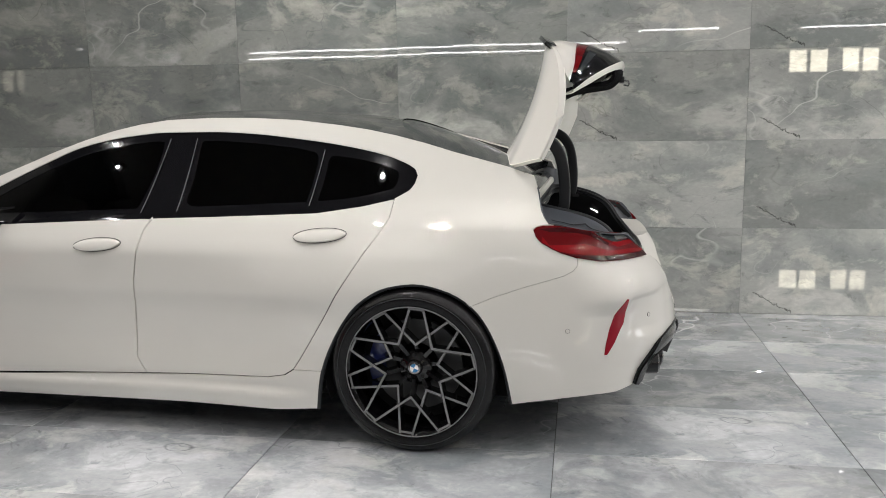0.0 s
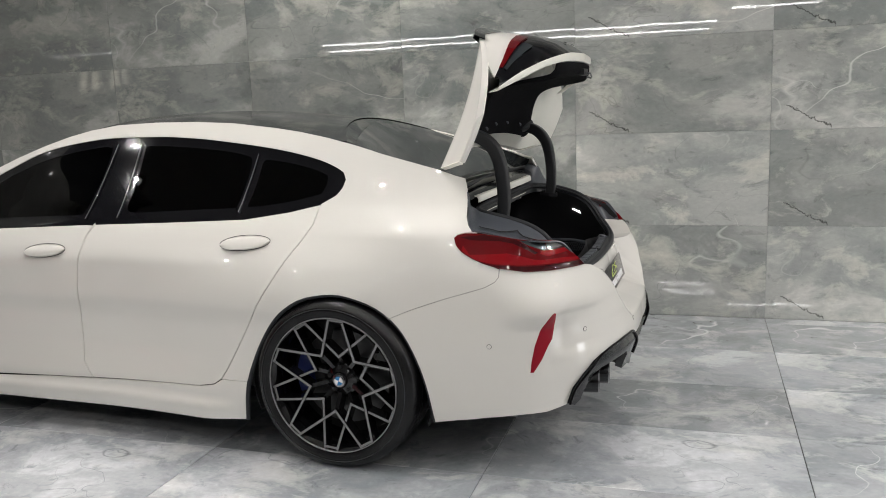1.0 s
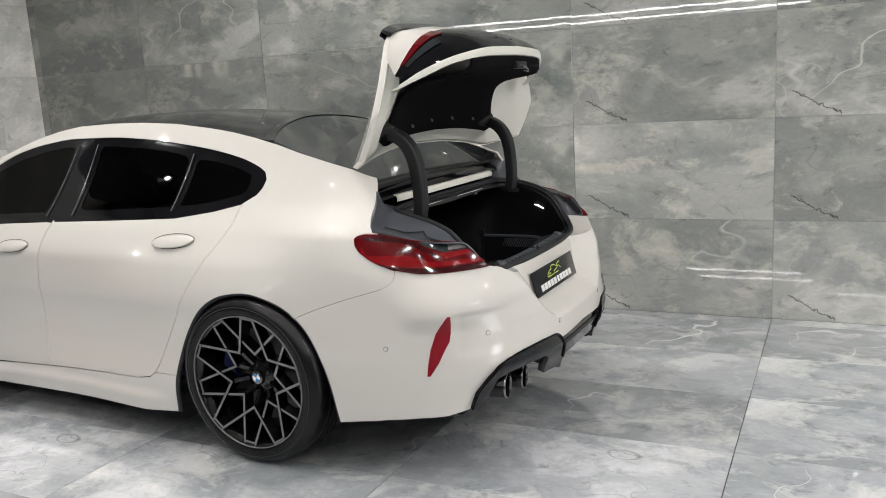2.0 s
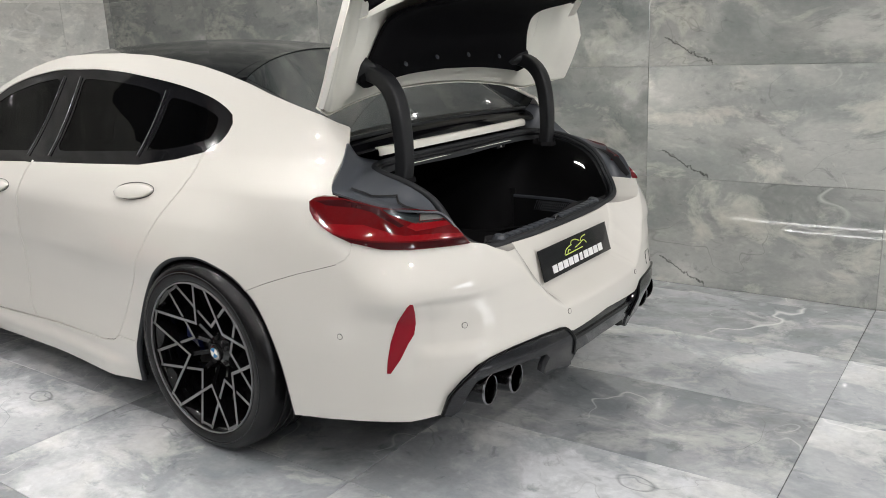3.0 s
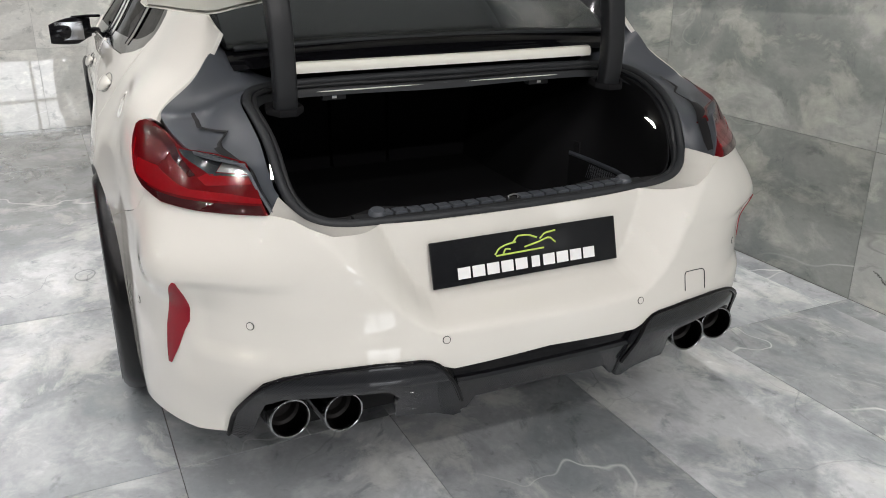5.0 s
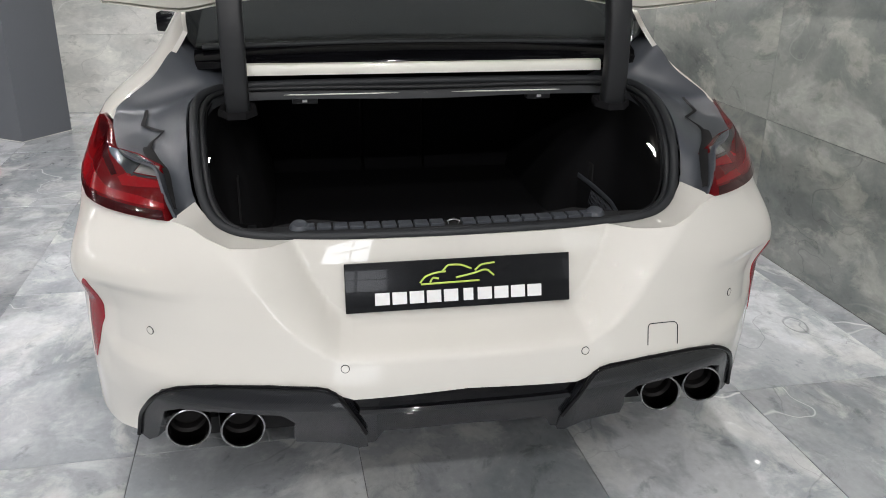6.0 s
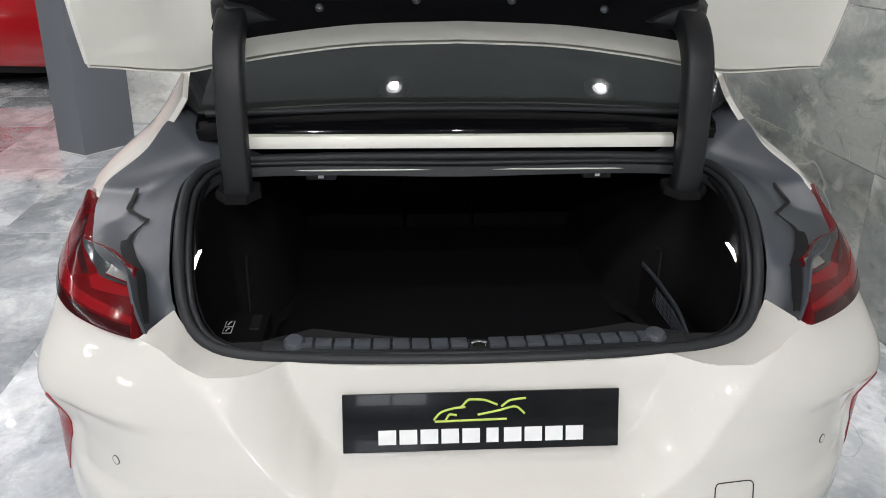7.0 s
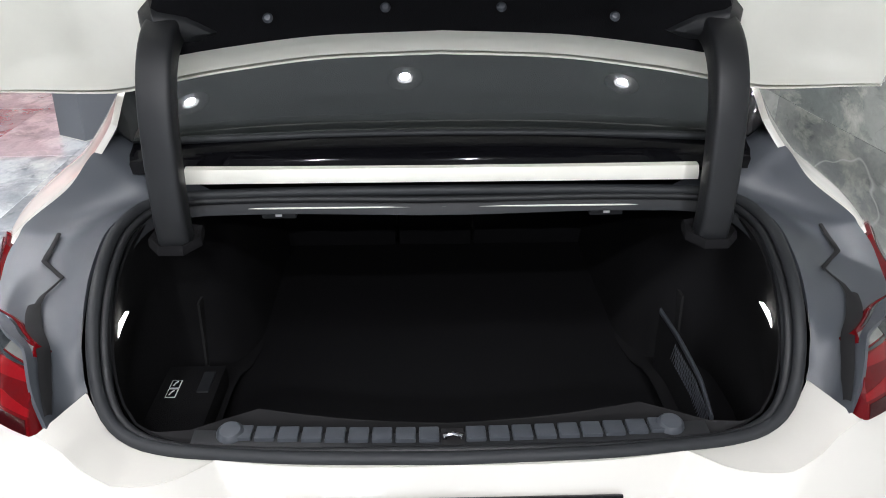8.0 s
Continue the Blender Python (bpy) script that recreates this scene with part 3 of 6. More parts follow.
def window_wall(name, along, at, start, end, spans, sill, head):
    """A plastered wall with window openings: piers, sills, heads, frames and panes before a bright sky."""
    w = thing(name, "grey plaster wall with tall shop windows", "wall", ENV, kind="structure")

    def bx(nm, a, b, z0, z1, m, t0=0.0, t1=0.25):
        lo, hi = at + t0, at + t1
        return box(nm, a, b, lo, hi, z0, z1, m) if along == "x" else box(nm, lo, hi, a, b, z0, z1, m)

    edge = start
    for a, b in spans:
        part("pier", bx("pier", edge, a, 0, CEIL, M_PLASTER), M_PLASTER, w)
        if sill > 0.02:
            part("sill_wall", bx("sill_wall", a, b, 0, sill, M_PLASTER), M_PLASTER, w)
        part("head_wall", bx("head_wall", a, b, head, CEIL, M_PLASTER), M_PLASTER, w)
        n = max(2, round((b - a) / 0.9))
        for k in range(n + 1):
            c = a + (b - a) * k / n
            part("mullion", bx("mullion", c - 0.03, c + 0.03, sill, head, M_COLUMN, 0.06, 0.16), M_COLUMN, w)
        if head - sill > 1:
            part("transom", bx("transom", a, b, head - 0.75, head - 0.69, M_COLUMN, 0.062, 0.158), M_COLUMN, w)
        edge = b
    part("pier", bx("pier", edge, end, 0, CEIL, M_PLASTER), M_PLASTER, w)
    return w


window_wall("wall_south", "x", Y0 - 2.25, X0 - 3, X1, [(3.6, 4.5), (4.75, 5.6)], 2.3, 2.8)
# the end wall is out of view; its window is added to brighten that end
window_wall("wall_end", "y", X0 - 3.25, Y0 - 2, 0.2, [(-2.6, -1.2)], 0.9, 2.6)
window_wall("wall_east", "y", X1, Y0 - 2, 0.2, [(-3.9, -2.3)], 1.1, 2.7)
# glowing sheets behind the openings; the end one is an added light
for nm, bx in (("daylight_south", (X0 - 3, X1, Y0 - 2.9, Y0 - 2.85)), ("daylight_east", (X1 + 0.6, X1 + 0.65, Y0 - 2, 0.2)), ("added_daylight_end", (X0 - 3.9, X0 - 3.85, Y0 - 2, 0.2))):
    sky = M_DAY_WARM if nm == "daylight_south" else M_DAY
    d = part(nm, box(nm, *bx, 0.3, 3.6, sky), sky, None)
    d.matrix_world = ENV
    tagged(d, "bright overcast daylight outside the shop windows", "backdrop", kind="structure")

# the pale pillar on the far side, seen mirrored in the tiles
M_PALE = plain("pale_plaster_paint", (0.75, 0.74, 0.70), 0.6)
pillar = thing("pillar", "pale plastered pillar on the far showroom wall", "pillar", ENV, kind="structure")
part("shaft", box("shaft", 2.95, 3.5, Y0 - 2.0, Y0 - 1.7, 0, CEIL, M_PALE, 0.01), M_PALE, pillar)

# downlights and the two long strips
ring = lathe([(0.095, 0.0), (0.095, -0.012), (0.088, -0.018), (0.044, -0.010), (0.040, 0.0)], M_CHROME, "frame", 28, "z")
disc = lathe([(0.0, -0.002), (0.040, -0.002)], M_LENS, "diffuser", 28, "z")
for lx, ly in LAMP_XY:
    lamp = thing("ceiling_light", "round recessed ceiling downlight, switched on", "ceiling light", ENV @ pose(lx, ly, CEIL), group="showroom downlights")
    part("frame", ring, M_CHROME, lamp)
    part("diffuser", disc, M_LENS, lamp)
for a, b, z in STRIPS:
    strip = thing("strip_light", "long thin white light strip on the wall", "strip light", ENV @ pose(0, Y0 - 2.0, z), group="wall strips")
    part("profile", box("profile", a - 0.02, b + 0.02, 0.0, 0.03, -0.02, 0.02, M_STEEL, 0.004), M_STEEL, strip)
    part("diffuser", box("diffuser", a, b, 0.031, 0.042, -0.005, 0.005, M_STRIP, 0.001), M_STRIP, strip)

# the square column and the wall's end
column = thing("column", "dark blue-grey painted square column", "column", pose(-3.275, -2.20, 0, 0, 0, -34.3), kind="structure")
part("shaft", box("shaft", -0.42, 0.0, -0.27, 0.0, 0.0, CEIL, M_COLUMN, 0.004), M_COLUMN, column)
# thin pale foot, standing in for the pale reflection in the floor below
part("skirting", box("skirting", -0.424, 0.004, -0.274, 0.004, 0.0, 0.004, M_FAR, 0.001), M_FAR, column)


# ---- the white car ----
car = thing("car", "white four-door coupe with black roof and open boot lid", "car")

DOOR_LINE = [(-1.183, 0.965), (-1.216, 0.918), (-1.237, 0.824), (-1.258, 0.70), (-1.264, 0.55), (-1.267, 0.43), (-1.266, 0.351), (-1.222, 0.276)]
REAR_LINE = [(-0.104, 1.047), (-0.112, 0.97), (-0.14, 0.92), (-0.19, 0.849), (-0.25, 0.757), (-0.314, 0.66), (-0.385, 0.54), (-0.451, 0.433), (-0.49, 0.37), (-0.515, 0.335), (-0.556, 0.309), (-0.634, 0.295)]
BELT = [(-2.12, 0.925), (-1.95, 0.933), (-1.6, 0.948), (-1.24, 0.963), (-1.183, 0.965), (-0.839, 0.976), (-0.434, 0.991), (-0.241, 1.018), (-0.104, 1.047)]
WIN_TOP = [(-2.16, 1.03), (-2.03, 1.095), (-1.81, 1.197), (-1.62, 1.273), (-1.42, 1.314), (-1.198, 1.334), (-0.99, 1.334), (-0.782, 1.323), (-0.58, 1.30), (-0.381, 1.271), (-0.172, 1.226), (-0.069, 1.189), (-0.028, 1.165), (-0.016, 1.14), (-0.022, 1.112), (-0.044, 1.08)]
ROOF_EDGE = [(0.484, 1.135), (0.373, 1.173), (0.25, 1.205), (0.124, 1.238), (0.0, 1.276), (-0.131, 1.309), (-0.26, 1.336), (-0.392, 1.357), (-0.59, 1.382), (-0.791, 1.394), (-1.0, 1.397), (-1.209, 1.391), (-1.35, 1.372), (-1.484, 1.343), (-1.62, 1.303), (-1.765, 1.253), (-1.9, 1.2), (-2.053, 1.14), (-2.22, 1.065)]
ARCH = line_through([(-0.418, 0.165), (-0.385, 0.345), (-0.318, 0.50), (-0.214, 0.635), (-0.09, 0.703), (0.02, 0.718), (0.145, 0.69), (0.268, 0.605), (0.345, 0.475), (0.388, 0.345), (0.412, 0.22)], 41)
SEAM = [(0.2425, 0.6255), (0.327, 0.660), (0.464, 0.707), (0.57, 0.738), (0.622, 0.753), (0.66, 0.772), (0.676, 0.79), (0.68, 0.815)]
LAMP_LOW = [(0.493, 0.932), (0.503, 0.905), (0.525, 0.882), (0.565, 0.86), (0.609, 0.842), (0.68, 0.822), (0.779, 0.806), (0.89, 0.803), (1.0, 0.803), (1.078, 0.803)]
LAMP_TOP = [(1.045, 0.848), (0.985, 0.898), (0.904, 0.906), (0.812, 0.914), (0.74, 0.924), (0.66, 0.936), (0.58, 0.945), (0.53, 0.947), (0.505, 0.942)]
CUT = [(0.556, 0.95), (0.535, 0.972), (0.519, 1.0), (0.508, 1.045), (0.500, 1.09)]

arch_low = [tuple(p) for p in ARCH if p[0] < 0 and p[1] < 0.333]
arch_quarter = [tuple(p) for p in ARCH if p[1] >= 0.338 and (p[0] < 0.235)]
arch_bumper = [tuple(p) for p in ARCH if p[0] > 0.245]

FRONT_DOOR = DOOR_LINE + [(-1.6, 0.262), (-1.98, 0.248), (-2.16, 0.242), (-2.2, 0.35), (-2.21, 0.55), (-2.19, 0.78), (-2.12, 0.925)] + BELT[1:5]
REAR_DOOR = DOOR_LINE[::-1] + BELT[5:] + REAR_LINE[1:]
QUARTER = [(-0.515, 0.336), (-0.388, 0.336)] + arch_quarter + SEAM[:-1] + [(0.679, 0.819), (0.66, 0.826)] + LAMP_LOW[4::-1] + LAMP_TOP[:-4:-1] + CUT + ROOF_EDGE + [tuple(p) for p in line_through(WIN_TOP, 70)] + REAR_LINE[:-3]
SILL = [(-2.16, 0.15), (-1.6, 0.152), (-1.1, 0.155), (-0.6, 0.158)] + [p for p in arch_low] + [(-0.388, 0.336), (-0.515, 0.335)] + REAR_LINE[-2:] + [(-1.222, 0.273), (-1.6, 0.259), (-1.98, 0.245), (-2.16, 0.239)]
BUMPER = arch_bumper[::-1] + SEAM + LAMP_LOW[5:] + [(1.10, 0.799), (1.135, 0.791), (1.17, 0.774), (1.22, 0.754), (1.30, 0.745), (1.45, 0.742), (U_END, 0.741), (U_END, 0.447), (1.478, 0.437), (1.455, 0.445), (1.425, 0.466), (1.40, 0.471), (1.30, 0.474), (1.186, 0.467), (1.10, 0.452), (1.055, 0.433), (1.01, 0.39), (0.968, 0.34), (0.944, 0.276), (0.85, 0.262), (0.74, 0.262), (0.622, 0.254), (0.5, 0.235)]
WINDOW = BELT + [tuple(p) for p in line_through(WIN_TOP, 70)][::-1]


def round_corners(poly, times=2):
    """Cuts the corners of a closed outline."""
    p = np.array(poly, float)
    for _ in range(times):
        p = np.stack([p * 0.82 + np.roll(p, -1, 0) * 0.18, p * 0.18 + np.roll(p, -1, 0) * 0.82], 1).reshape(-1, 2)
    return [tuple(q) for q in p]



GLASS_FRONT = [(-2.05, 0.955), (-1.95, 0.962), (-1.6, 0.973), (-1.30, 0.984), (-1.262, 0.986), (-1.215, 1.14), (-1.19, 1.30), (-1.25, 1.312), (-1.42, 1.292), (-1.62, 1.25), (-1.81, 1.176), (-2.0, 1.078), (-2.08, 1.03)]
GLASS_REAR = [(-1.07, 0.992), (-0.8, 1.003), (-0.5, 1.015), (-0.478, 1.016), (-0.46, 1.1), (-0.448, 1.247), (-0.58, 1.276), (-0.782, 1.298), (-0.95, 1.309), (-1.045, 1.308), (-1.05, 1.15)]
GLASS_QUARTER = [(-0.462, 1.017), (-0.35, 1.025), (-0.24, 1.04), (-0.125, 1.066), (-0.10, 1.075), (-0.082, 1.12), (-0.088, 1.165), (-0.11, 1.178), (-0.172, 1.2), (-0.30, 1.228), (-0.432, 1.244), (-0.445, 1.1)]


GLASS_FRONT, GLASS_REAR, GLASS_QUARTER = (round_corners(g) for g in (GLASS_FRONT, GLASS_REAR, GLASS_QUARTER))


def cabin_sides(s):
    """One side of the car: doors, quarter, sill, windows, handles, mirror, lamp."""
    for nm, outline in (("front_door", FRONT_DOOR), ("rear_door", REAR_DOOR)):
        door = part(nm, panel_mesh(nm, outline, M_WHITE, s, gap=0.0036), M_WHITE, car, "white painted door")
        hx, hz = (-1.432, 0.851) if nm == "front_door" else (-0.402, 0.901)
        handle(door, s, hx, hz)
    part("quarter_panel", panel_mesh("quarter_panel", QUARTER, M_WHITE, s, step=0.035, gap=0.0008), M_WHITE, car)
    part("sill", panel_mesh("sill", SILL, M_WHITE, s, step=0.04, out=0.002, gap=0.0012), M_WHITE, car)
    trim = part("window_trim", panel_mesh("window_trim", WINDOW, M_BLACK, s, out=-0.006, holes=[shrink(g, 0.012) for g in (GLASS_FRONT, GLASS_REAR, GLASS_QUARTER)], gap=-0.004), M_BLACK, car, "gloss black window surround")
    for g in (GLASS_FRONT, GLASS_REAR, GLASS_QUARTER):
        part("pane", panel_mesh("pane", g, M_GLASS, s, out=-0.009, thick=0.004, gap=0.0), M_GLASS, trim, "dark tinted window glass")
    # thin bright edges beside the door posts
    for (u0, z0), (u1, z1) in (((-1.25, 0.985), (-1.18, 1.305)), ((-1.078, 0.992), (-1.05, 1.305)), ((-0.473, 1.017), (-0.441, 1.25))):
        line = skin(np.linspace(u0, u1, 8), np.linspace(z0, z1, 8), 0.001) * [1, s, 1]
        part("post_edge", tube(line, 0.0022, 6, M_CHROME, "post_edge"), M_CHROME, trim)
    arch = part("arch_lip", tube(skin(ARCH[:, 0], ARCH[:, 1], -0.012) * [1, s, 1], 0.012, 8, M_RUBBER, "arch_lip"), M_RUBBER, car)
    fender(s)
    mirror_unit(s)
    tail_lamp(s)
    # reflector and sensors
    refl = [(0.785, 0.428), (0.790, 0.47), (0.803, 0.53), (0.825, 0.59), (0.858, 0.645), (0.868, 0.655), (0.876, 0.653), (0.880, 0.62), (0.880, 0.585), (0.874, 0.552), (0.856, 0.525), (0.83, 0.475), (0.797, 0.428)][::-1]
    part("reflector", panel_mesh("reflector", refl, M_RED_REFL, s, out=0.002, thick=0.01, step=0.02, gap=0.0), M_RED_REFL, car, "dark red reflector")
    for u, z in ((0.634, 0.532), (1.029, 0.563), (1.461, 0.51)):
        sensor(u, z, s)


def skin_pose(u, z, s, out=0.0):
    """A pose on the skin: z of the pose points out of it."""
    e = 2e-3
    p = skin(u, z, out)[0]
    du, dz = skin(u + e, z)[0] - skin(u - e, z)[0], skin(u, z + e)[0] - skin(u, z - e)[0]
    n = np.cross(dz, du)
    m = np.array([1, s, 1])
    p, n, up = Vector(p * m), Vector(n * m).normalized(), Vector(dz * m).normalized()
    side = up.cross(n).normalized()
    up = n.cross(side)
    return Matrix(((side.x, up.x, n.x, p.x), (side.y, up.y, n.y, p.y), (side.z, up.z, n.z, p.z), (0, 0, 0, 1)))


sensor_disc = lathe([(0.0, 0.0016), (0.0072, 0.0016), (0.0078, 0.001)], M_WHITE, "sensor", 20, "z")
sensor_ring = lathe([(0.0080, 0.0012), (0.0092, 0.0014), (0.0096, 0.0)], M_RUBBER, "sensor_ring", 20, "z")


def sensor(u, z, s):
    ob = part("sensor", sensor_disc, M_WHITE, car, "round white parking sensor")
    ob.matrix_local = skin_pose(u, z, s)
    part("sensor_ring", sensor_ring, M_RUBBER, ob)


def handle(door, s, u, z):
    """A rounded pull handle over a shallow dish."""
    length, rows = 0.112, []
    for i in range(15):
        t = -1 + 2 * i / 14
        w = max(0.003, 0.024 * math.sqrt(max(0, 1 - abs(t) ** 2.6)))
        lift = 0.002 + 0.014 * (1 - t * t) ** 0.6
        zz = z + 0.0072 * t
        row = []
        for k in range(12):
            a = 2 * math.pi * k / 12
            row.append(skin(u + t * length, zz + w * math.sin(a), lift + 0.008 * math.cos(a))[0] * [1, s, 1])
        rows.append(row)
    part("handle", grid_mesh("handle", rows, M_WHITE, closed=True, flip=s > 0), M_WHITE, door, "white pull handle")
    rim = np.array([(u + 0.116 * math.cos(a), z + 0.0072 * math.cos(a) + 0.029 * math.sin(a)) for a in np.linspace(0, 2 * math.pi, 40, endpoint=False)])
    part("handle_gap", tube(skin(rim[:, 0], rim[:, 1], 0.0005) * [1, s, 1], 0.0013, 6, M_RUBBER, "handle_gap", closed=True), M_RUBBER, door, "thin dark gap round the handle")


def fender(s):
    arch = line_through([(-3.33, 0.2), (-3.29, 0.42), (-3.18, 0.58), (-3.05, 0.66), (-2.95, 0.68), (-2.85, 0.66), (-2.72, 0.58), (-2.62, 0.42), (-2.58, 0.17)], 31)
    outline = [tuple(p) for p in arch] + [(-2.166, 0.15), (-2.166, 0.24), (-2.205, 0.35), (-2.215, 0.55), (-2.195, 0.78), (-2.125, 0.93), (-2.24, 0.985), (-2.6, 0.935), (-3.0, 0.88), (-3.4, 0.80), (-3.7, 0.70), (-3.86, 0.55), (-3.86, 0.22)]
    part("front_wing", panel_mesh("front_wing", outline, M_WHITE, s), M_WHITE, car)
    part("arch_lip", tube(skin(arch[:, 0], arch[:, 1], -0.012) * [1, s, 1], 0.012, 8, M_RUBBER, "arch_lip"), M_RUBBER, car)
    vent = [(-2.42, 0.60), (-2.30, 0.63), (-2.29, 0.55), (-2.31, 0.40), (-2.36, 0.33), (-2.40, 0.45)]
    part("wing_vent", panel_mesh("wing_vent", vent, M_BLACK, s, out=0.005, thick=0.01, step=0.03, gap=0.0), M_BLACK, car, "gloss black wing vent")


def mirror_unit(s):
    """A black door mirror on its arm, with a pointed spur at its inner top corner."""
    rows = []
    for i in range(13):
        t = i / 12
        y = 0.84 + 0.19 * t
        grow = math.sin(math.pi * (0.14 + 0.72 * t)) ** 0.55
        top, low = 1.0 - 0.028 * t * t, 0.89 - 0.026 * smooth(np.array(t / 0.4))
        mid, half = (top + low) / 2, (top - low) / 2 * (0.55 + 0.45 * grow)
        rows.append([(-1.985 + 0.03 * t + 0.10 * grow * math.cos(a) * (1 if math.cos(a) < 0 else 0.35), s * y, mid + half * math.copysign(abs(math.sin(a)) ** 0.75, math.sin(a))) for a in np.linspace(0, 2 * math.pi, 20, endpoint=False)])
    me = grid_mesh("mirror", rows, M_BLACK, closed=True, flip=s < 0)
    bm = bmesh.new()
    bm.from_mesh(me)
    bmesh.ops.holes_fill(bm, edges=bm.edges[:])
    bm.to_mesh(me)
    bm.free()
    unit = part("mirror", me, M_BLACK, car, "gloss black door mirror")
    part("mirror_glass", box("mirror_glass", -1.942, -1.936, *sorted((s * 0.875, s * 1.005)), 0.888, 0.975, M_CHROME, 0.002), M_CHROME, unit, "silvered mirror glass")
    part("mirror_arm", tube([(-1.97, s * 0.79, 0.925), (-1.975, s * 0.82, 0.93), (-1.98, s * 0.87, 0.925)], 0.030, 8, M_BLACK, "mirror_arm", squash=(1, 0.5)), M_BLACK, unit)
    part("mirror_spur", tube([(-1.99, s * 0.92, 0.992), (-1.95, s * 0.85, 1.0), (-1.88, s * 0.80, 1.004)], 0.012, 8, M_BLACK, "mirror_spur", squash=(1, 0.6)), M_BLACK, unit)


def tail_lamp(s):
    lamp = part("tail_lamp", panel_mesh("tail_lamp", LAMP_LOW + LAMP_TOP, M_RED, s, out=0.008, thick=0.035, step=0.022, gap=0.0015), M_RED, car, "red wraparound tail lamp")
    pieces = (
        ("light_guide", [(0.530, 0.905), (0.560, 0.872), (0.66, 0.872), (0.713, 0.873), (0.773, 0.860), (0.825, 0.845), (0.857, 0.840), (0.97, 0.840), (1.055, 0.834), (1.061, 0.826), (0.904, 0.826), (0.838, 0.827), (0.753, 0.830), (0.66, 0.838), (0.59, 0.852), (0.53, 0.885)], M_RED_BRIGHT, "bright red light guide"),
        ("stop_lens", [(0.864, 0.862), (0.884, 0.871), (1.009, 0.869), (1.022, 0.859), (0.897, 0.850)], M_RED_BRIGHT, ""),
        ("reversing_lens", [(0.917, 0.894), (0.985, 0.894), (1.003, 0.877), (0.912, 0.876)], M_CLEAR, "clear reversing lens"),
        ("smoked_lens", [(0.773, 0.914), (0.83, 0.910), (0.904, 0.9025), (0.968, 0.8965), (0.915, 0.8955), (0.909, 0.874), (1.006, 0.8745), (1.009, 0.873), (0.897, 0.868), (0.838, 0.886), (0.80, 0.90)], M_SMOKE, "smoked grey lens"),
        ("upper_edge", [(0.515, 0.934), (0.609, 0.938), (0.707, 0.925), (0.76, 0.917), (0.80, 0.895), (0.855, 0.866), (0.84, 0.862), (0.79, 0.886), (0.74, 0.906), (0.687, 0.915), (0.56, 0.922)], M_RED_DARK, ""),
        ("lower_edge", [(0.60, 0.848), (0.68, 0.826), (0.78, 0.809), (0.89, 0.806), (1.07, 0.806), (1.058, 0.822), (0.844, 0.822), (0.75, 0.826), (0.66, 0.834)], M_RED_DARK, ""))
    for nm, outline, mat, words in pieces:
        part(nm, panel_mesh(nm, outline, mat, s, out=0.0092, thick=0.003, step=0.02, gap=0.0), mat, lamp, words)


for side in (-1, 1):
    cabin_sides(side)

# bumper across the tail, with its towing-eye cover
bumper = part("rear_bumper", panel_mesh("rear_bumper", BUMPER, M_WHITE, 0, step=0.011, thick=0.010, gap=0.0008), M_WHITE, car, "white rear bumper")
tow = [(1.222, 0.487), (1.222, 0.530), (1.230, 0.541), (1.245, 0.544), (1.30, 0.549), (1.305, 0.540), (1.305, 0.50)]
tow_line = skin(*line_through(tow, 40).T, 0.0012)
part("tow_cover_line", tube(tow_line, 0.0011, 6, M_RUBBER, "tow_cover_line"), M_RUBBER, bumper, "thin seam of the towing-eye cover")

# painted ledge from the bumper's top edge to the boot seal
ledge_u = np.array([(1.0785, 0.802), (1.10, 0.799), (1.135, 0.791), (1.17, 0.774), (1.22, 0.754), (1.30, 0.745), (1.45, 0.742), (U_END, 0.741)])
ledge_s = np.r_[0, np.cumsum(np.hypot(*np.diff(ledge_u, axis=0).T))]
ledge_a = skin(*(np.interp(np.linspace(0, ledge_s[-1], 90), ledge_s, ledge_u[:, k]) for k in (0, 1)))
ledge_b = line_through([(0.846, 0.562, 0.812), (0.858, 0.552, 0.800), (0.870, 0.538, 0.786), (0.892, 0.510, 0.763), (0.908, 0.466, 0.749), (0.920, 0.40, 0.743), (0.936, 0.21, 0.742), (0.943, 0.0, 0.742)], 90)
both = [np.concatenate([r, (r * [1, -1, 1])[-2::-1]]) for r in (ledge_a - [0.0, 0, 0.003], ledge_a + [0, 0, 0.0006], ledge_a * 0.8 + ledge_b * 0.2, ledge_a * 0.5 + ledge_b * 0.5, ledge_b)]
part("bumper_ledge", grid_mesh("bumper_ledge", both, M_WHITE, flip=True), M_WHITE, bumper)

# exhaust trims, pipes and diffuser
TRIM = [(0.948, 0.278), (0.971, 0.336), (1.012, 0.386), (1.058, 0.429), (1.10, 0.448), (1.186, 0.463), (1.30, 0.470), (1.40, 0.467), (1.425, 0.462), (1.455, 0.438), (1.478, 0.40), (1.50, 0.345), (1.505, 0.30), (1.485, 0.296), (1.44, 0.312), (1.38, 0.318), (1.345, 0.318), (1.342, 0.345), (1.350, 0.380), (1.325, 0.402), (1.24, 0.404), (1.10, 0.396), (1.055, 0.378), (1.03, 0.335), (1.005, 0.285), (0.975, 0.268)]
trim_surface = lambda u, z, o: skin(u, z, o + 0.012 * smooth((0.46 - z) / 0.05))
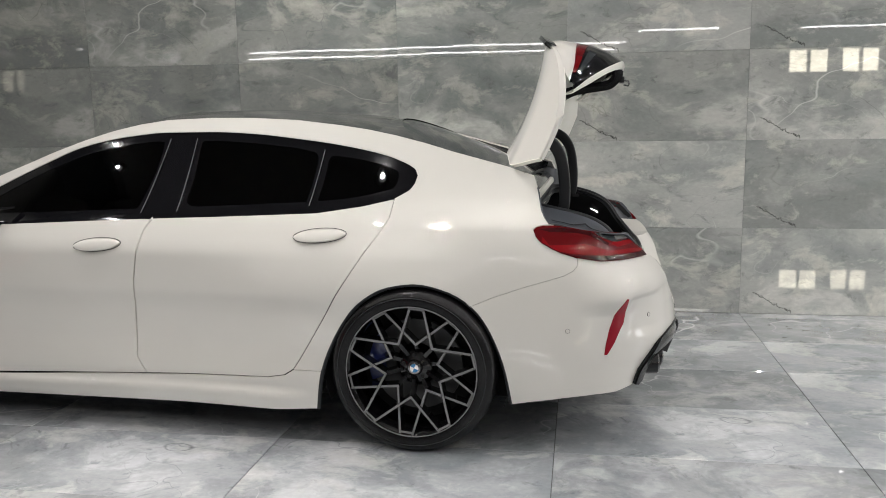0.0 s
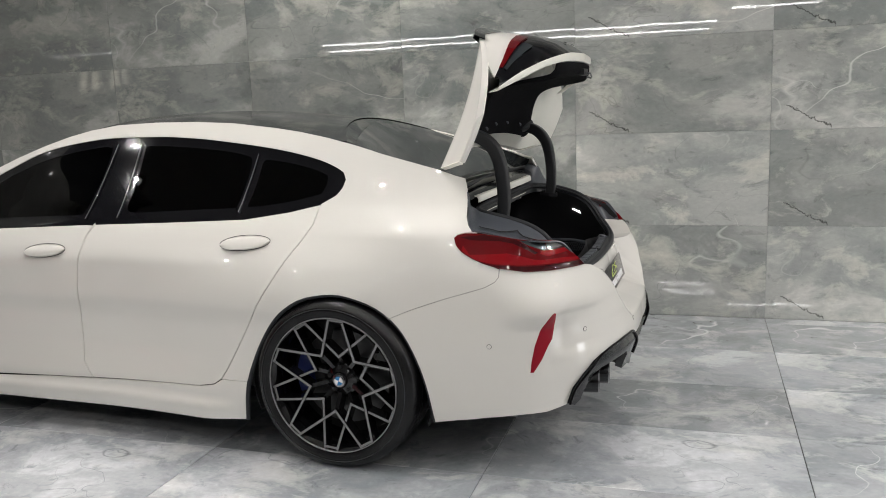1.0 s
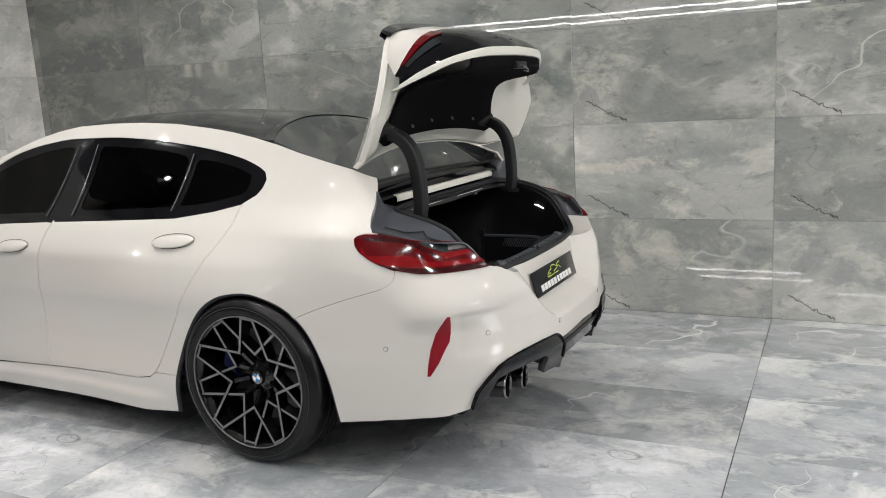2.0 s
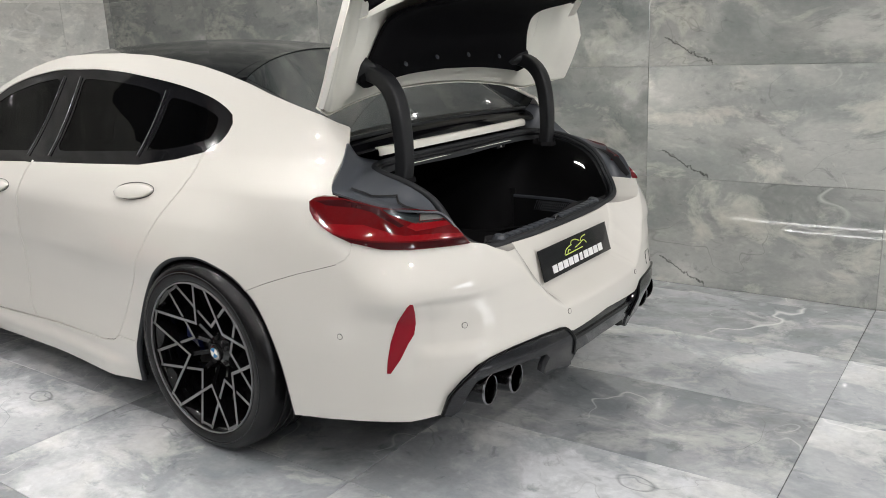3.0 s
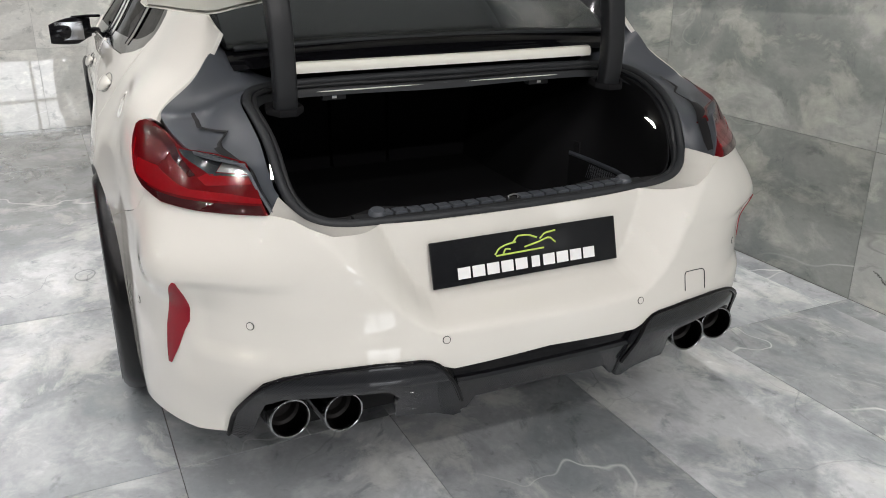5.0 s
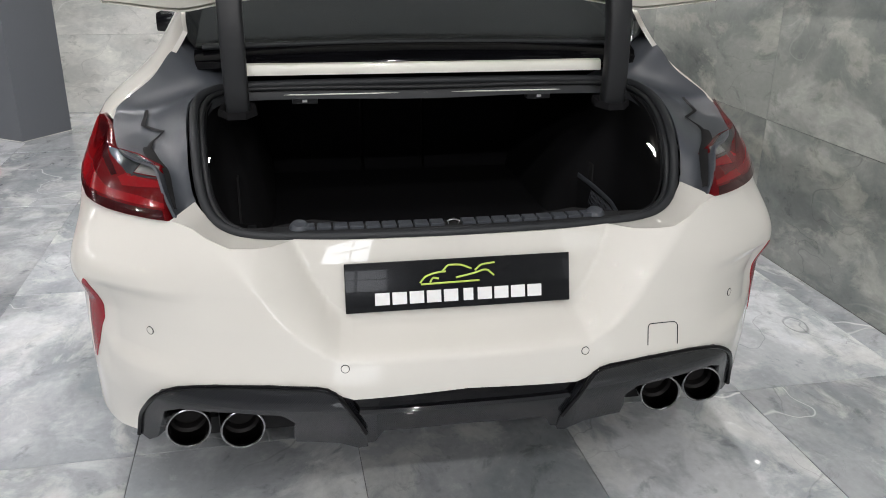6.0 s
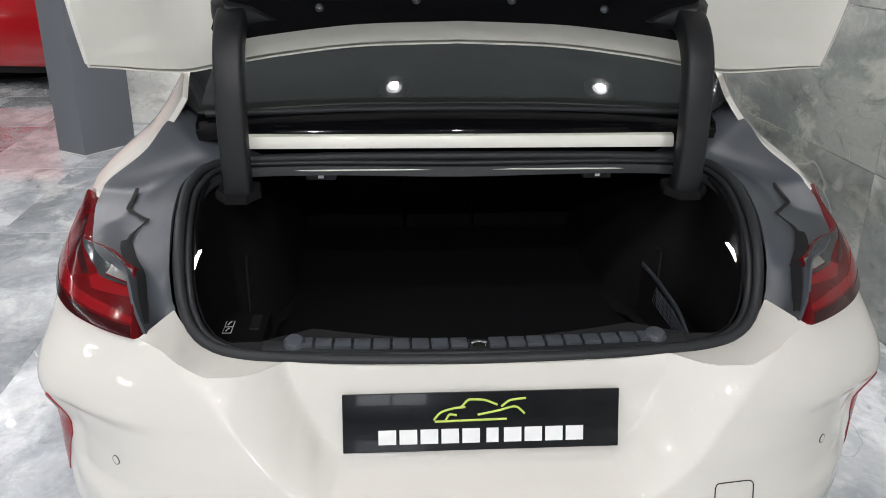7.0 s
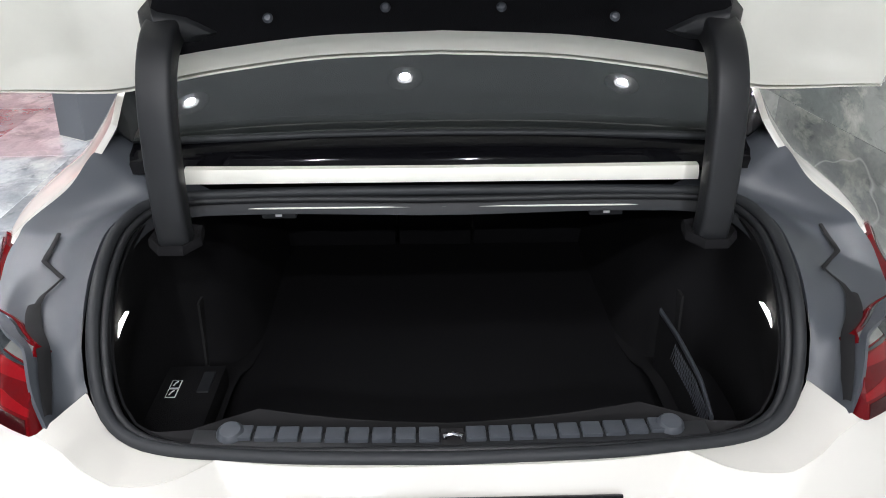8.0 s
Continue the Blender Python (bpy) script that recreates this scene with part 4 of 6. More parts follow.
for s in (-1, 1):
    ex = part("exhaust_trim", panel_mesh("exhaust_trim", TRIM, M_CARBON, s, out=0.0, thick=0.03, step=0.02, surface=trim_surface, gap=0.001), M_CARBON, car, "carbon fibre exhaust surround")
    lip = [(u, z) for u, z in TRIM[:12]]
    part("trim_lip", tube(trim_surface(*np.array(line_through(lip, 40)).T, 0.003) * [1, s, 1], 0.0055, 8, M_BLACK, "trim_lip"), M_BLACK, ex)
    for y in (0.605, 0.487):
        pipe = part("exhaust_pipe", lathe([(0.044, -0.22), (0.0485, -0.2), (0.0485, -0.004), (0.0478, 0.002), (0.0440, 0.001), (0.0420, -0.012), (0.0420, -0.12)], M_PIPE, "exhaust_pipe", 36, "x"), M_PIPE, car, "dark chrome exhaust tip")
        pipe.matrix_local = pose(0.998 if y > 0.5 else 1.020, s * y, 0.340, 0, 0, -s * 8)
        part("pipe_rim", lathe([(0.0486, -0.003), (0.0482, 0.0026), (0.0462, 0.0034), (0.0440, 0.0022), (0.0430, -0.004)], M_CHROME, "pipe_rim", 36, "x"), M_CHROME, pipe, "bright rolled rim")
        part("pipe_inside", lathe([(0.0425, -0.05), (0.036, -0.056), (0.034, -0.075), (0.0, -0.08)], M_SOOT, "pipe_inside", 24, "x"), M_SOOT, pipe)
DIFF_TOP = [(1.470, 0.444), (U_END, 0.450), (U_END, 0.395), (1.488, 0.395)]
DIFF_LOW = [(1.488, 0.399), (U_END, 0.399), (U_END, 0.345), (1.54, 0.342), (1.52, 0.31), (1.498, 0.305)]
part("diffuser_strip", panel_mesh("diffuser_strip", DIFF_TOP, M_BLACK, 0, out=-0.006, thick=0.012, gap=0, step=0.02), M_BLACK, car, "gloss black diffuser strip")
diffuser = part("diffuser", panel_mesh("diffuser", DIFF_LOW, M_CARBON, 0, out=0.006, thick=0.03, gap=0, step=0.02), M_CARBON, car, "carbon fibre diffuser lip")
for s in (-1, 1):
    fin = part("diffuser_fin", prism("diffuser_fin", [(0.0, 0.0), (0.03, -0.01), (0.075, -0.085), (0.05, -0.095), (-0.10, -0.05), (-0.16, 0.0)], 0.012, M_BLACK, 0.003), M_BLACK, diffuser, "black diffuser fin")
    fin.matrix_local = pose(0.985, s * 0.235 - 0.006, 0.385, 0, 0, 0)
part("exhaust_backing", box("exhaust_backing", 0.70, 0.88, -0.64, 0.64, 0.31, 0.43, M_DARK, 0.02), M_DARK, car)

# dark inner shell behind the seams and arches
shell_low = [(-3.8, 0.2), (-3.3, 0.2), (-3.32, 0.70), (-2.58, 0.70), (-2.58, 0.17), (-0.43, 0.17), (-0.43, 0.74), (0.43, 0.74), (0.43, 0.25), (0.9, 0.27), (U_END, 0.32), (U_END, 0.72), (1.1, 0.76), (0.9, 0.79), (0.6, 0.83), (0.48, 0.92), (-2.2, 0.90), (-3.4, 0.74), (-3.8, 0.6)]
part("inner_shell", panel_mesh("inner_shell", shell_low, M_DARK, 0, out=-0.035, thick=0.004, gap=0, step=0.09, surface=lambda u, z, o: skin(u, z, o - 0.10 * smooth((u - 0.70) / 0.12))), M_DARK, car)
part("underbody", box("underbody", -3.7, 0.80, -0.60, 0.60, 0.19, 0.24, M_DARK, 0.01), M_DARK, car)
for s in (-1, 1):
    for cx in (0.0, -2.95):
        rows = [[(cx + 0.40 * math.cos(a), s * y, 0.33 + 0.40 * math.sin(a)) for a in np.linspace(-0.35, math.pi + 0.35, 25)] for y in (0.50, 0.62, 0.74, 0.862)]
        part("arch_liner", grid_mesh("arch_liner", rows, M_DARK, 0.004), M_DARK, car)
        part("arch_back", box("arch_back", cx - 0.42, cx + 0.42, *sorted((s * 0.50, s * 0.505)), 0.12, 0.74, M_DARK), M_DARK, car)

# roof, rear glass, windscreen, bonnet
EDGE_X = [p[0] for p in ROOF_EDGE[::-1]]
EDGE_Z = [p[1] for p in ROOF_EDGE[::-1]]


def roof_sheet(u, v, o=0.0):
    """u along the car, v from 0 in the middle to 1 at the roof's edge."""
    u, v = np.atleast_1d(u).astype(float), np.atleast_1d(v).astype(float)
    ze = catmull(EDGE_X, EDGE_Z, u)
    e = skin(u, ze)
    zc = catmull([-2.7, -2.22, -1.9, -1.61, -1.32, -0.955, -0.513, -0.09, 0.183, 0.41, 0.6], [0.96, 1.17, 1.295, 1.392, 1.432, 1.440, 1.414, 1.350, 1.236, 1.105, 1.0], u)
    zc = np.minimum(zc, ze + 0.056)
    rise = 1 - v * v
    return np.stack([e[:, 0], v * e[:, 1], ze - 0.004 + (zc - ze) * rise + o], 1)


def sheet(name, u0, u1, n, m, mat, parent, thick=0.01, bend0=0.0, bend1=0.0, o=0.0, label=""):
    """A sheet of the roof from u0 to u1; bend moves its ends forward in the middle."""
    rows = []
    for i in range(n):
        t = i / (n - 1)
        v = np.linspace(-1, 1, m)
        u = (u0 + bend0 * (1 - v * v)) * (1 - t) + (u1 + bend1 * (1 - v * v)) * t
        rows.append(roof_sheet(u, v, o))
    me = grid_mesh(name, rows, mat, thick, flip=True)
    return part(name, me, mat, parent, label)


sheet("roof", -1.62, -0.09, 22, 25, M_ROOF, car, bend1=-0.16, bend0=0.06, label="gloss black carbon roof")
glass_rows = []
for t in np.linspace(0, 1, 18):
    v = np.linspace(-1, 1, 41)
    x = 0.435 - 0.501 * t - (0.03 + 0.13 * t) * (1 - v * v)
    z = 1.090 + 0.203 * t + (0.008 + 0.080 * t) * (1 - v * v) + 0.010 * math.sin(math.pi * t)
    glass_rows.append(np.stack([x, v * (0.577 - 0.024 * t), z], 1))
v = np.linspace(-1, 1, 41)
roof_end = roof_sheet(-0.09 - 0.16 * (1 - v * v), v)
part("roof_joint", grid_mesh("roof_joint", [roof_end - [0.01, 0, -0.0005], roof_end * 0.5 + glass_rows[-1] * 0.5, glass_rows[-1] + [0.012, 0, -0.001]], M_ROOF), M_ROOF, car, "black edge of the rear window")
rear_glass = part("rear_glass", grid_mesh("rear_glass", glass_rows, M_REAR_GLASS, 0.004), M_REAR_GLASS, car, "dark tinted rear window")
for k in (0, -1):
    inner_edge = np.array([r[k] for r in glass_rows]) - [0, 0, 0.001]
    outer_edge = roof_sheet(np.linspace(0.47, -0.09, 18), np.full(18, -1.0 if k == 0 else 1.0))
    part("glass_side_trim", grid_mesh("glass_side_trim", [inner_edge, inner_edge * 0.5 + outer_edge * 0.5 - [0, 0, 0.006], outer_edge], M_ROOF, 0.004), M_ROOF, car, "gloss black trim beside the rear window")
sheet("windscreen", -2.22, -1.625, 14, 25, M_GLASS, car, 0.005, bend0=-0.22, bend1=0.06, o=-0.003, label="dark tinted windscreen")
rows = []
for x, half, zc, ze in ((-2.16, 0.66, 1.02, 1.0), (-2.5, 0.70, 0.985, 0.95), (-2.9, 0.72, 0.935, 0.885), (-3.3, 0.70, 0.87, 0.81), (-3.6, 0.64, 0.79, 0.73), (-3.82, 0.5, 0.68, 0.64)):
    rows.append([(x - 0.05 * (1 - v * v), v * (half + 0.06), ze + (zc - ze) * (1 - v * v)) for v in np.linspace(-1, 1, 19)])
rows = np.array(rows)
rows = np.stack([line_through(rows[:, k], 20) for k in range(rows.shape[1])], 1)
part("bonnet", grid_mesh("bonnet", rows, M_WHITE, 0.01, flip=True), M_WHITE, car)
nose = [[(-3.86 - 0.12 * (1 - v * v) - dx, v * w, z) for v in np.linspace(-1, 1, 15)] for z, w, dx in ((0.66, 0.55, -0.04), (0.55, 0.66, 0.0), (0.4, 0.68, 0.02), (0.2, 0.66, 0.0))]
part("front_bumper", grid_mesh("front_bumper", nose, M_WHITE, 0.02), M_WHITE, car)
part("grille", box("grille", -4.03, -3.96, -0.28, 0.28, 0.36, 0.56, M_BLACK, 0.02), M_BLACK, car)


# ---- wheels ----
def wheel(cx, s):
    w = part("wheel", lathe([(0.272, -0.008), (0.279, -0.002), (0.279, 0.012), (0.268, 0.02), (0.254, 0.06), (0.25, 0.22), (0.268, 0.235)], M_RIM, "wheel", 72), M_RIM, car, "black multi-spoke alloy wheel")
    w.matrix_local = pose(cx, s * (0.928 if cx > -1 else 0.885), 0.350, 0, 0, 0 if s < 0 else 180)
    tyre = part("tyre", lathe([(0.274, 0.004), (0.280, -0.006), (0.298, -0.011), (0.322, -0.008), (0.338, 0.004), (0.3475, 0.022), (0.3515, 0.05), (0.352, 0.13), (0.3515, 0.21), (0.346, 0.24), (0.32, 0.262), (0.278, 0.25)], M_TYRE, "tyre", 80), M_TYRE, w, "low-profile black tyre")
    for h in (0.075, 0.115, 0.155, 0.195):
        part("groove", lathe([(0.3524, h - 0.005), (0.3524, h + 0.005)], M_DARK, "groove", 72), M_DARK, tyre)
    part("side_line", lathe([(0.311, -0.0108), (0.3125, -0.0116), (0.314, -0.0104)], M_RUBBER, "side_line", 80), M_RUBBER, tyre)
    part("rim_edge", lathe([(0.2725, -0.005), (0.2732, -0.0096), (0.2765, -0.0096), (0.2775, -0.004)], M_RIM_FACE, "rim_edge", 80), M_RIM_FACE, w)
    part("hub", lathe([(0.0, 0.062), (0.030, 0.062), (0.034, 0.070), (0.050, 0.078), (0.068, 0.084), (0.074, 0.11)], M_RIM, "hub", 40), M_RIM, w)
    cap = part("hub_cap", lathe([(0.0, 0.056), (0.022, 0.056), (0.0262, 0.058), (0.0275, 0.064)], M_CHROME, "hub_cap", 32), M_CHROME, w, "round hub cap with blue and white fields")
    for q in range(4):
        mat = M_EMBLEM if q % 2 else M_INK
        part("cap_field", lathe([(0.001, 0.0553), (0.0185, 0.0553)], mat, "cap_field", 8, arc=90), mat, cap).matrix_local = pose(0, 0, 0, 0, q * 90 + 25, 0)
    for k in range(5):
        a = 2 * math.pi * (k + 0.3) / 5
        part("bolt", lathe([(0.0, 0.066), (0.008, 0.066), (0.010, 0.08)], M_DARK, "bolt", 10), M_DARK, w).matrix_local = pose(0.050 * math.cos(a), 0.006, 0.050 * math.sin(a))

    def bar(r0, a0, r1, a1, width, depth0, depth1, back=0.05, grow1=1.3):
        p, q = (np.array((r * math.cos(radians(t)), r * math.sin(radians(t)))) for r, t in ((r0, a0), (r1, a1)))
        d = (q - p) / np.linalg.norm(q - p)
        n = np.array((-d[1], d[0]))
        p, q = p - d * width * 0.35, q + d * width * 0.35
        v, f = [], [(0, 1, 2, 3), (4, 5, 1, 0), (5, 6, 2, 1), (6, 7, 3, 2), (7, 4, 0, 3)]
        for grow, dy in ((0.5, 0.0), (0.5 * grow1, back)):
            for c, side_, dep in ((p, -1, depth0), (p, 1, depth0), (q, 1, depth1), (q, -1, depth1)):
                e = c + n * side_ * width * grow
                v.append((e[0], dep + dy, e[1]))
        return v, f

    for k in range(10):
        # ten vees in two layers, their ends joined in pairs by short caps at the rim
        mid, low, r0 = 120 + 36 * k, 0.0 if k % 2 == 0 else 0.010, 0.122 if k % 2 == 0 else 0.104
        for r_a, a_a, r_b, a_b, d_a, d_b in ((r0, mid, 0.272, mid - 30.3, 0.040, 0.0), (r0, mid, 0.272, mid + 30.3, 0.040, 0.0), (0.268, mid + 30.3, 0.268, mid + 41.7, 0.001, 0.001), (0.060, mid, r0, mid, 0.076, 0.045)):
            v, f = bar(r_a, a_a, r_b, a_b, 0.0125 if r_a > 0.1 else 0.016, low + d_a, low + d_b)
            spoke = part("spoke", mesh_of("spoke", v, f, M_RIM, False), M_RIM, w)
            if r_a > 0.1:
                v, f = bar(r_a, a_a, r_b, a_b, 0.0085, low + d_a - 0.0015, low + d_b - 0.0015, 0.004)
                part("spoke_face", mesh_of("spoke_face", v, f, M_RIM_FACE, False), M_RIM_FACE, spoke, "machined grey spoke edge")
    part("brake_disc", lathe([(0.09, 0.125), (0.095, 0.12), (0.195, 0.12), (0.197, 0.128), (0.195, 0.145)], M_STEEL, "brake_disc", 48), M_STEEL, w, "grey steel brake disc")
    rows = [[(r * math.cos(t), h, r * math.sin(t)) for t in np.linspace(radians(140), radians(200), 14)] for r, h in ((0.135, 0.112), (0.14, 0.095), (0.175, 0.090), (0.205, 0.095), (0.21, 0.12))]
    part("brake_caliper", grid_mesh("brake_caliper", rows, M_CALIPER, 0.01), M_CALIPER, w, "dark blue brake caliper")
    # added black disc behind the spokes, standing in for the wheel's inner shade
    part("wheel_shade_disc", lathe([(0.0, 0.16), (0.25, 0.16)], M_DARK, "wheel_shade_disc", 32), M_DARK, w)


for cx in (0.0, -2.95):
    for s in (-1, 1):
        wheel(cx, s)


# seats behind the dark glass
M_LEATHER = plain("dark_leather", (0.035, 0.030, 0.028), 0.5, bump=0.2, scale=300)
for x in (-1.42, -0.62):
    for y in (-0.36, 0.36):
        seat = part("seat", box("seat", x - 0.45, x + 0.05, y - 0.24, y + 0.24, 0.42, 0.58, M_LEATHER, 0.05, 3), M_LEATHER, car, "dark leather seat")
        back = part("seat_backrest", box("seat_backrest", -0.05, 0.08, -0.24, 0.24, 0.0, 0.62, M_LEATHER, 0.05, 3), M_LEATHER, seat)
        back.matrix_local = pose(x, y, 0.50, 0, 18 if x < -1 else 22, 0)
        head = part("headrest", box("headrest", -0.045, 0.045, -0.13, 0.13, 0.0, 0.17, M_LEATHER, 0.04, 3), M_LEATHER, seat)
        head.matrix_local = pose(x + (0.20 if x < -1 else 0.235), y, 1.09, 0, 12, 0)


# ---- the boot ----
SEAL = [(0.940, 0.0, 0.746), (0.933, 0.21, 0.746), (0.914, 0.40, 0.747), (0.904, 0.462, 0.753), (0.888, 0.505, 0.767), (0.866, 0.532, 0.791), (0.836, 0.549, 0.828), (0.808, 0.556, 0.873), (0.77, 0.560, 0.915), (0.706, 0.566, 0.950), (0.625, 0.570, 0.975), (0.552, 0.558, 0.989), (0.508, 0.525, 0.996), (0.484, 0.46, 0.998), (0.474, 0.23, 1.0), (0.472, 0.0, 1.0)]


def ring_of(points, n, inward=0.0, drop=0.0):
    """A closed ring from its left half, moved inwards and down."""
    half = line_through([(x, y, z) for x, y, z in points], n)
    c = np.array([0.70, 0.0, 0.87])
    full = np.concatenate([half, (half * [1, -1, 1])[-2:0:-1]])
    d = full - c
    flat = np.linalg.norm(d * [1, 1, 1], axis=1)[:, None]
    return full - d / flat * inward - np.array([0, 0, drop])


seal = part("boot_seal", tube(ring_of(SEAL, 80), 0.011, 8, M_RUBBER, "boot_seal", closed=True), M_RUBBER, car, "black rubber boot seal")
part("seal_lip", tube(ring_of(SEAL, 80, 0.017, 0.004), 0.007, 8, M_ARM, "seal_lip", closed=True), M_ARM, seal)
part("seal_flange", grid_mesh("seal_flange", [ring_of(SEAL, 80, k, d) for k, d in ((-0.005, 0.009), (0.0, 0.004), (0.018, 0.014), (0.024, 0.03))], M_RUBBER, closed=True), M_RUBBER, seal)

# slate-coloured plastic gutters between the wings and the opening
OUTER = [(0.40, 0.60, 1.105), (0.468, 0.612, 1.098), (0.495, 0.630, 1.085), (0.510, 0.674, 1.03), (0.543, 0.763, 0.957), (0.60, 0.760, 0.944), (0.69, 0.742, 0.921), (0.752, 0.724, 0.911), (0.81, 0.684, 0.904), (0.855, 0.636, 0.897), (0.905, 0.612, 0.846), (0.928, 0.590, 0.798)]
INNER = [(0.455, 0.44, 1.000), (0.490, 0.50, 0.998), (0.520, 0.542, 0.996), (0.556, 0.572, 0.990), (0.625, 0.586, 0.976), (0.706, 0.583, 0.950), (0.768, 0.577, 0.915), (0.806, 0.574, 0.873), (0.822, 0.570, 0.848), (0.834, 0.567, 0.828), (0.846, 0.560, 0.813)]
gut_a, gut_b = line_through(OUTER, 240), line_through(INNER, 240)


def gut_at(u, t, up=0.0):
    """A point of the gutter: u along it, t from the wing to the seal."""
    a, b = (np.array([np.interp(u, np.linspace(0, 1, 240), g[:, k]) for k in range(3)]) for g in (gut_a, gut_b))
    dip = -0.020 * math.sin(math.pi * t) ** 1.3 + up
    return a * (1 - t) + b * t + np.array([0.3 * dip, -0.2 * dip, dip])


for s in (-1, 1):
    rows = [[gut_at(u, t) * [1, s, 1] for u in np.linspace(0, 1, 60)] for t in np.linspace(0, 1, 13)]
    gut = part("gutter_panel", grid_mesh("gutter_panel", rows, M_SLATE, 0.006, flip=s < 0), M_SLATE, car, "dark slate plastic boot gutter")
    # the joint in the gutter panel: a dark zigzag cut that widens beside the lamp
    for nm, pts, wide in (("gutter_joint", ((0.374, 0.41), (0.438, 0.43), (0.493, 0.41), (0.534, 0.54), (0.587, 0.68), (0.63, 0.5), (0.689, 0.41)), (0.05, 0.06, 0.07, 0.05, 0.05, 0.07, 0.10)),
                          ("gutter_gap", ((0.66, 0.42), (0.72, 0.38), (0.80, 0.32), (0.87, 0.30), (0.93, 0.24), (0.975, 0.12)), (0.14, 0.20, 0.24, 0.24, 0.22, 0.16))):
        strip = []
        for k in (-0.5, -0.2, 0.2, 0.5):
            line = np.array([(u, t + k * w) for (u, t), w in zip(pts, wide)])
            line = np.concatenate([np.linspace(p, q, 6, endpoint=False) for p, q in zip(line, line[1:])] + [line[-1:]])
            strip.append([gut_at(u, t, 0.0075 if abs(k) < 0.4 else 0.0055) * [1, s, 1] for u, t in line])
        part(nm, grid_mesh(nm, strip, M_DARK), M_DARK, gut, "dark open joint in the gutter")
    grommet = part("grommet", lathe([(0.0, 0.004), (0.008, 0.004), (0.011, 0.0)], M_RUBBER, "grommet", 14, "z"), M_RUBBER, gut)
    grommet.matrix_local = pose(0.655, s * 0.635, 0.9, 0, 25, 0)

# painted strip and black valance under the rear window
strip_rows = [[(0.452 + dx, y, z - 0.012 * (y / 0.6) ** 2) for y in np.linspace(-0.60, 0.60, 25)] for dx, z in ((-0.03, 1.092), (0.0, 1.080), (0.016, 1.066), (0.024, 1.050))]
part("window_valance", grid_mesh("window_valance", strip_rows, M_BLACK, 0.006), M_BLACK, car, "gloss black strip under the rear window")
part("glass_edge", tube([(0.440 - 0.03 * (1 - (y / 0.58) ** 2), y, 1.094 - 0.006 * (y / 0.58) ** 2) for y in np.linspace(-0.56, 0.56, 25)], 0.008, 8, M_RUBBER, "glass_edge"), M_RUBBER, car)
white_rows = [[(x, y, z) for y in np.linspace(-0.475, 0.475, 15)] for x, z in ((0.470, 1.052), (0.486, 1.049), (0.492, 1.036), (0.490, 1.023))]
part("scuttle_strip", grid_mesh("scuttle_strip", white_rows, M_INNER_WHITE, 0.004), M_INNER_WHITE, car, "white painted strip before the boot")

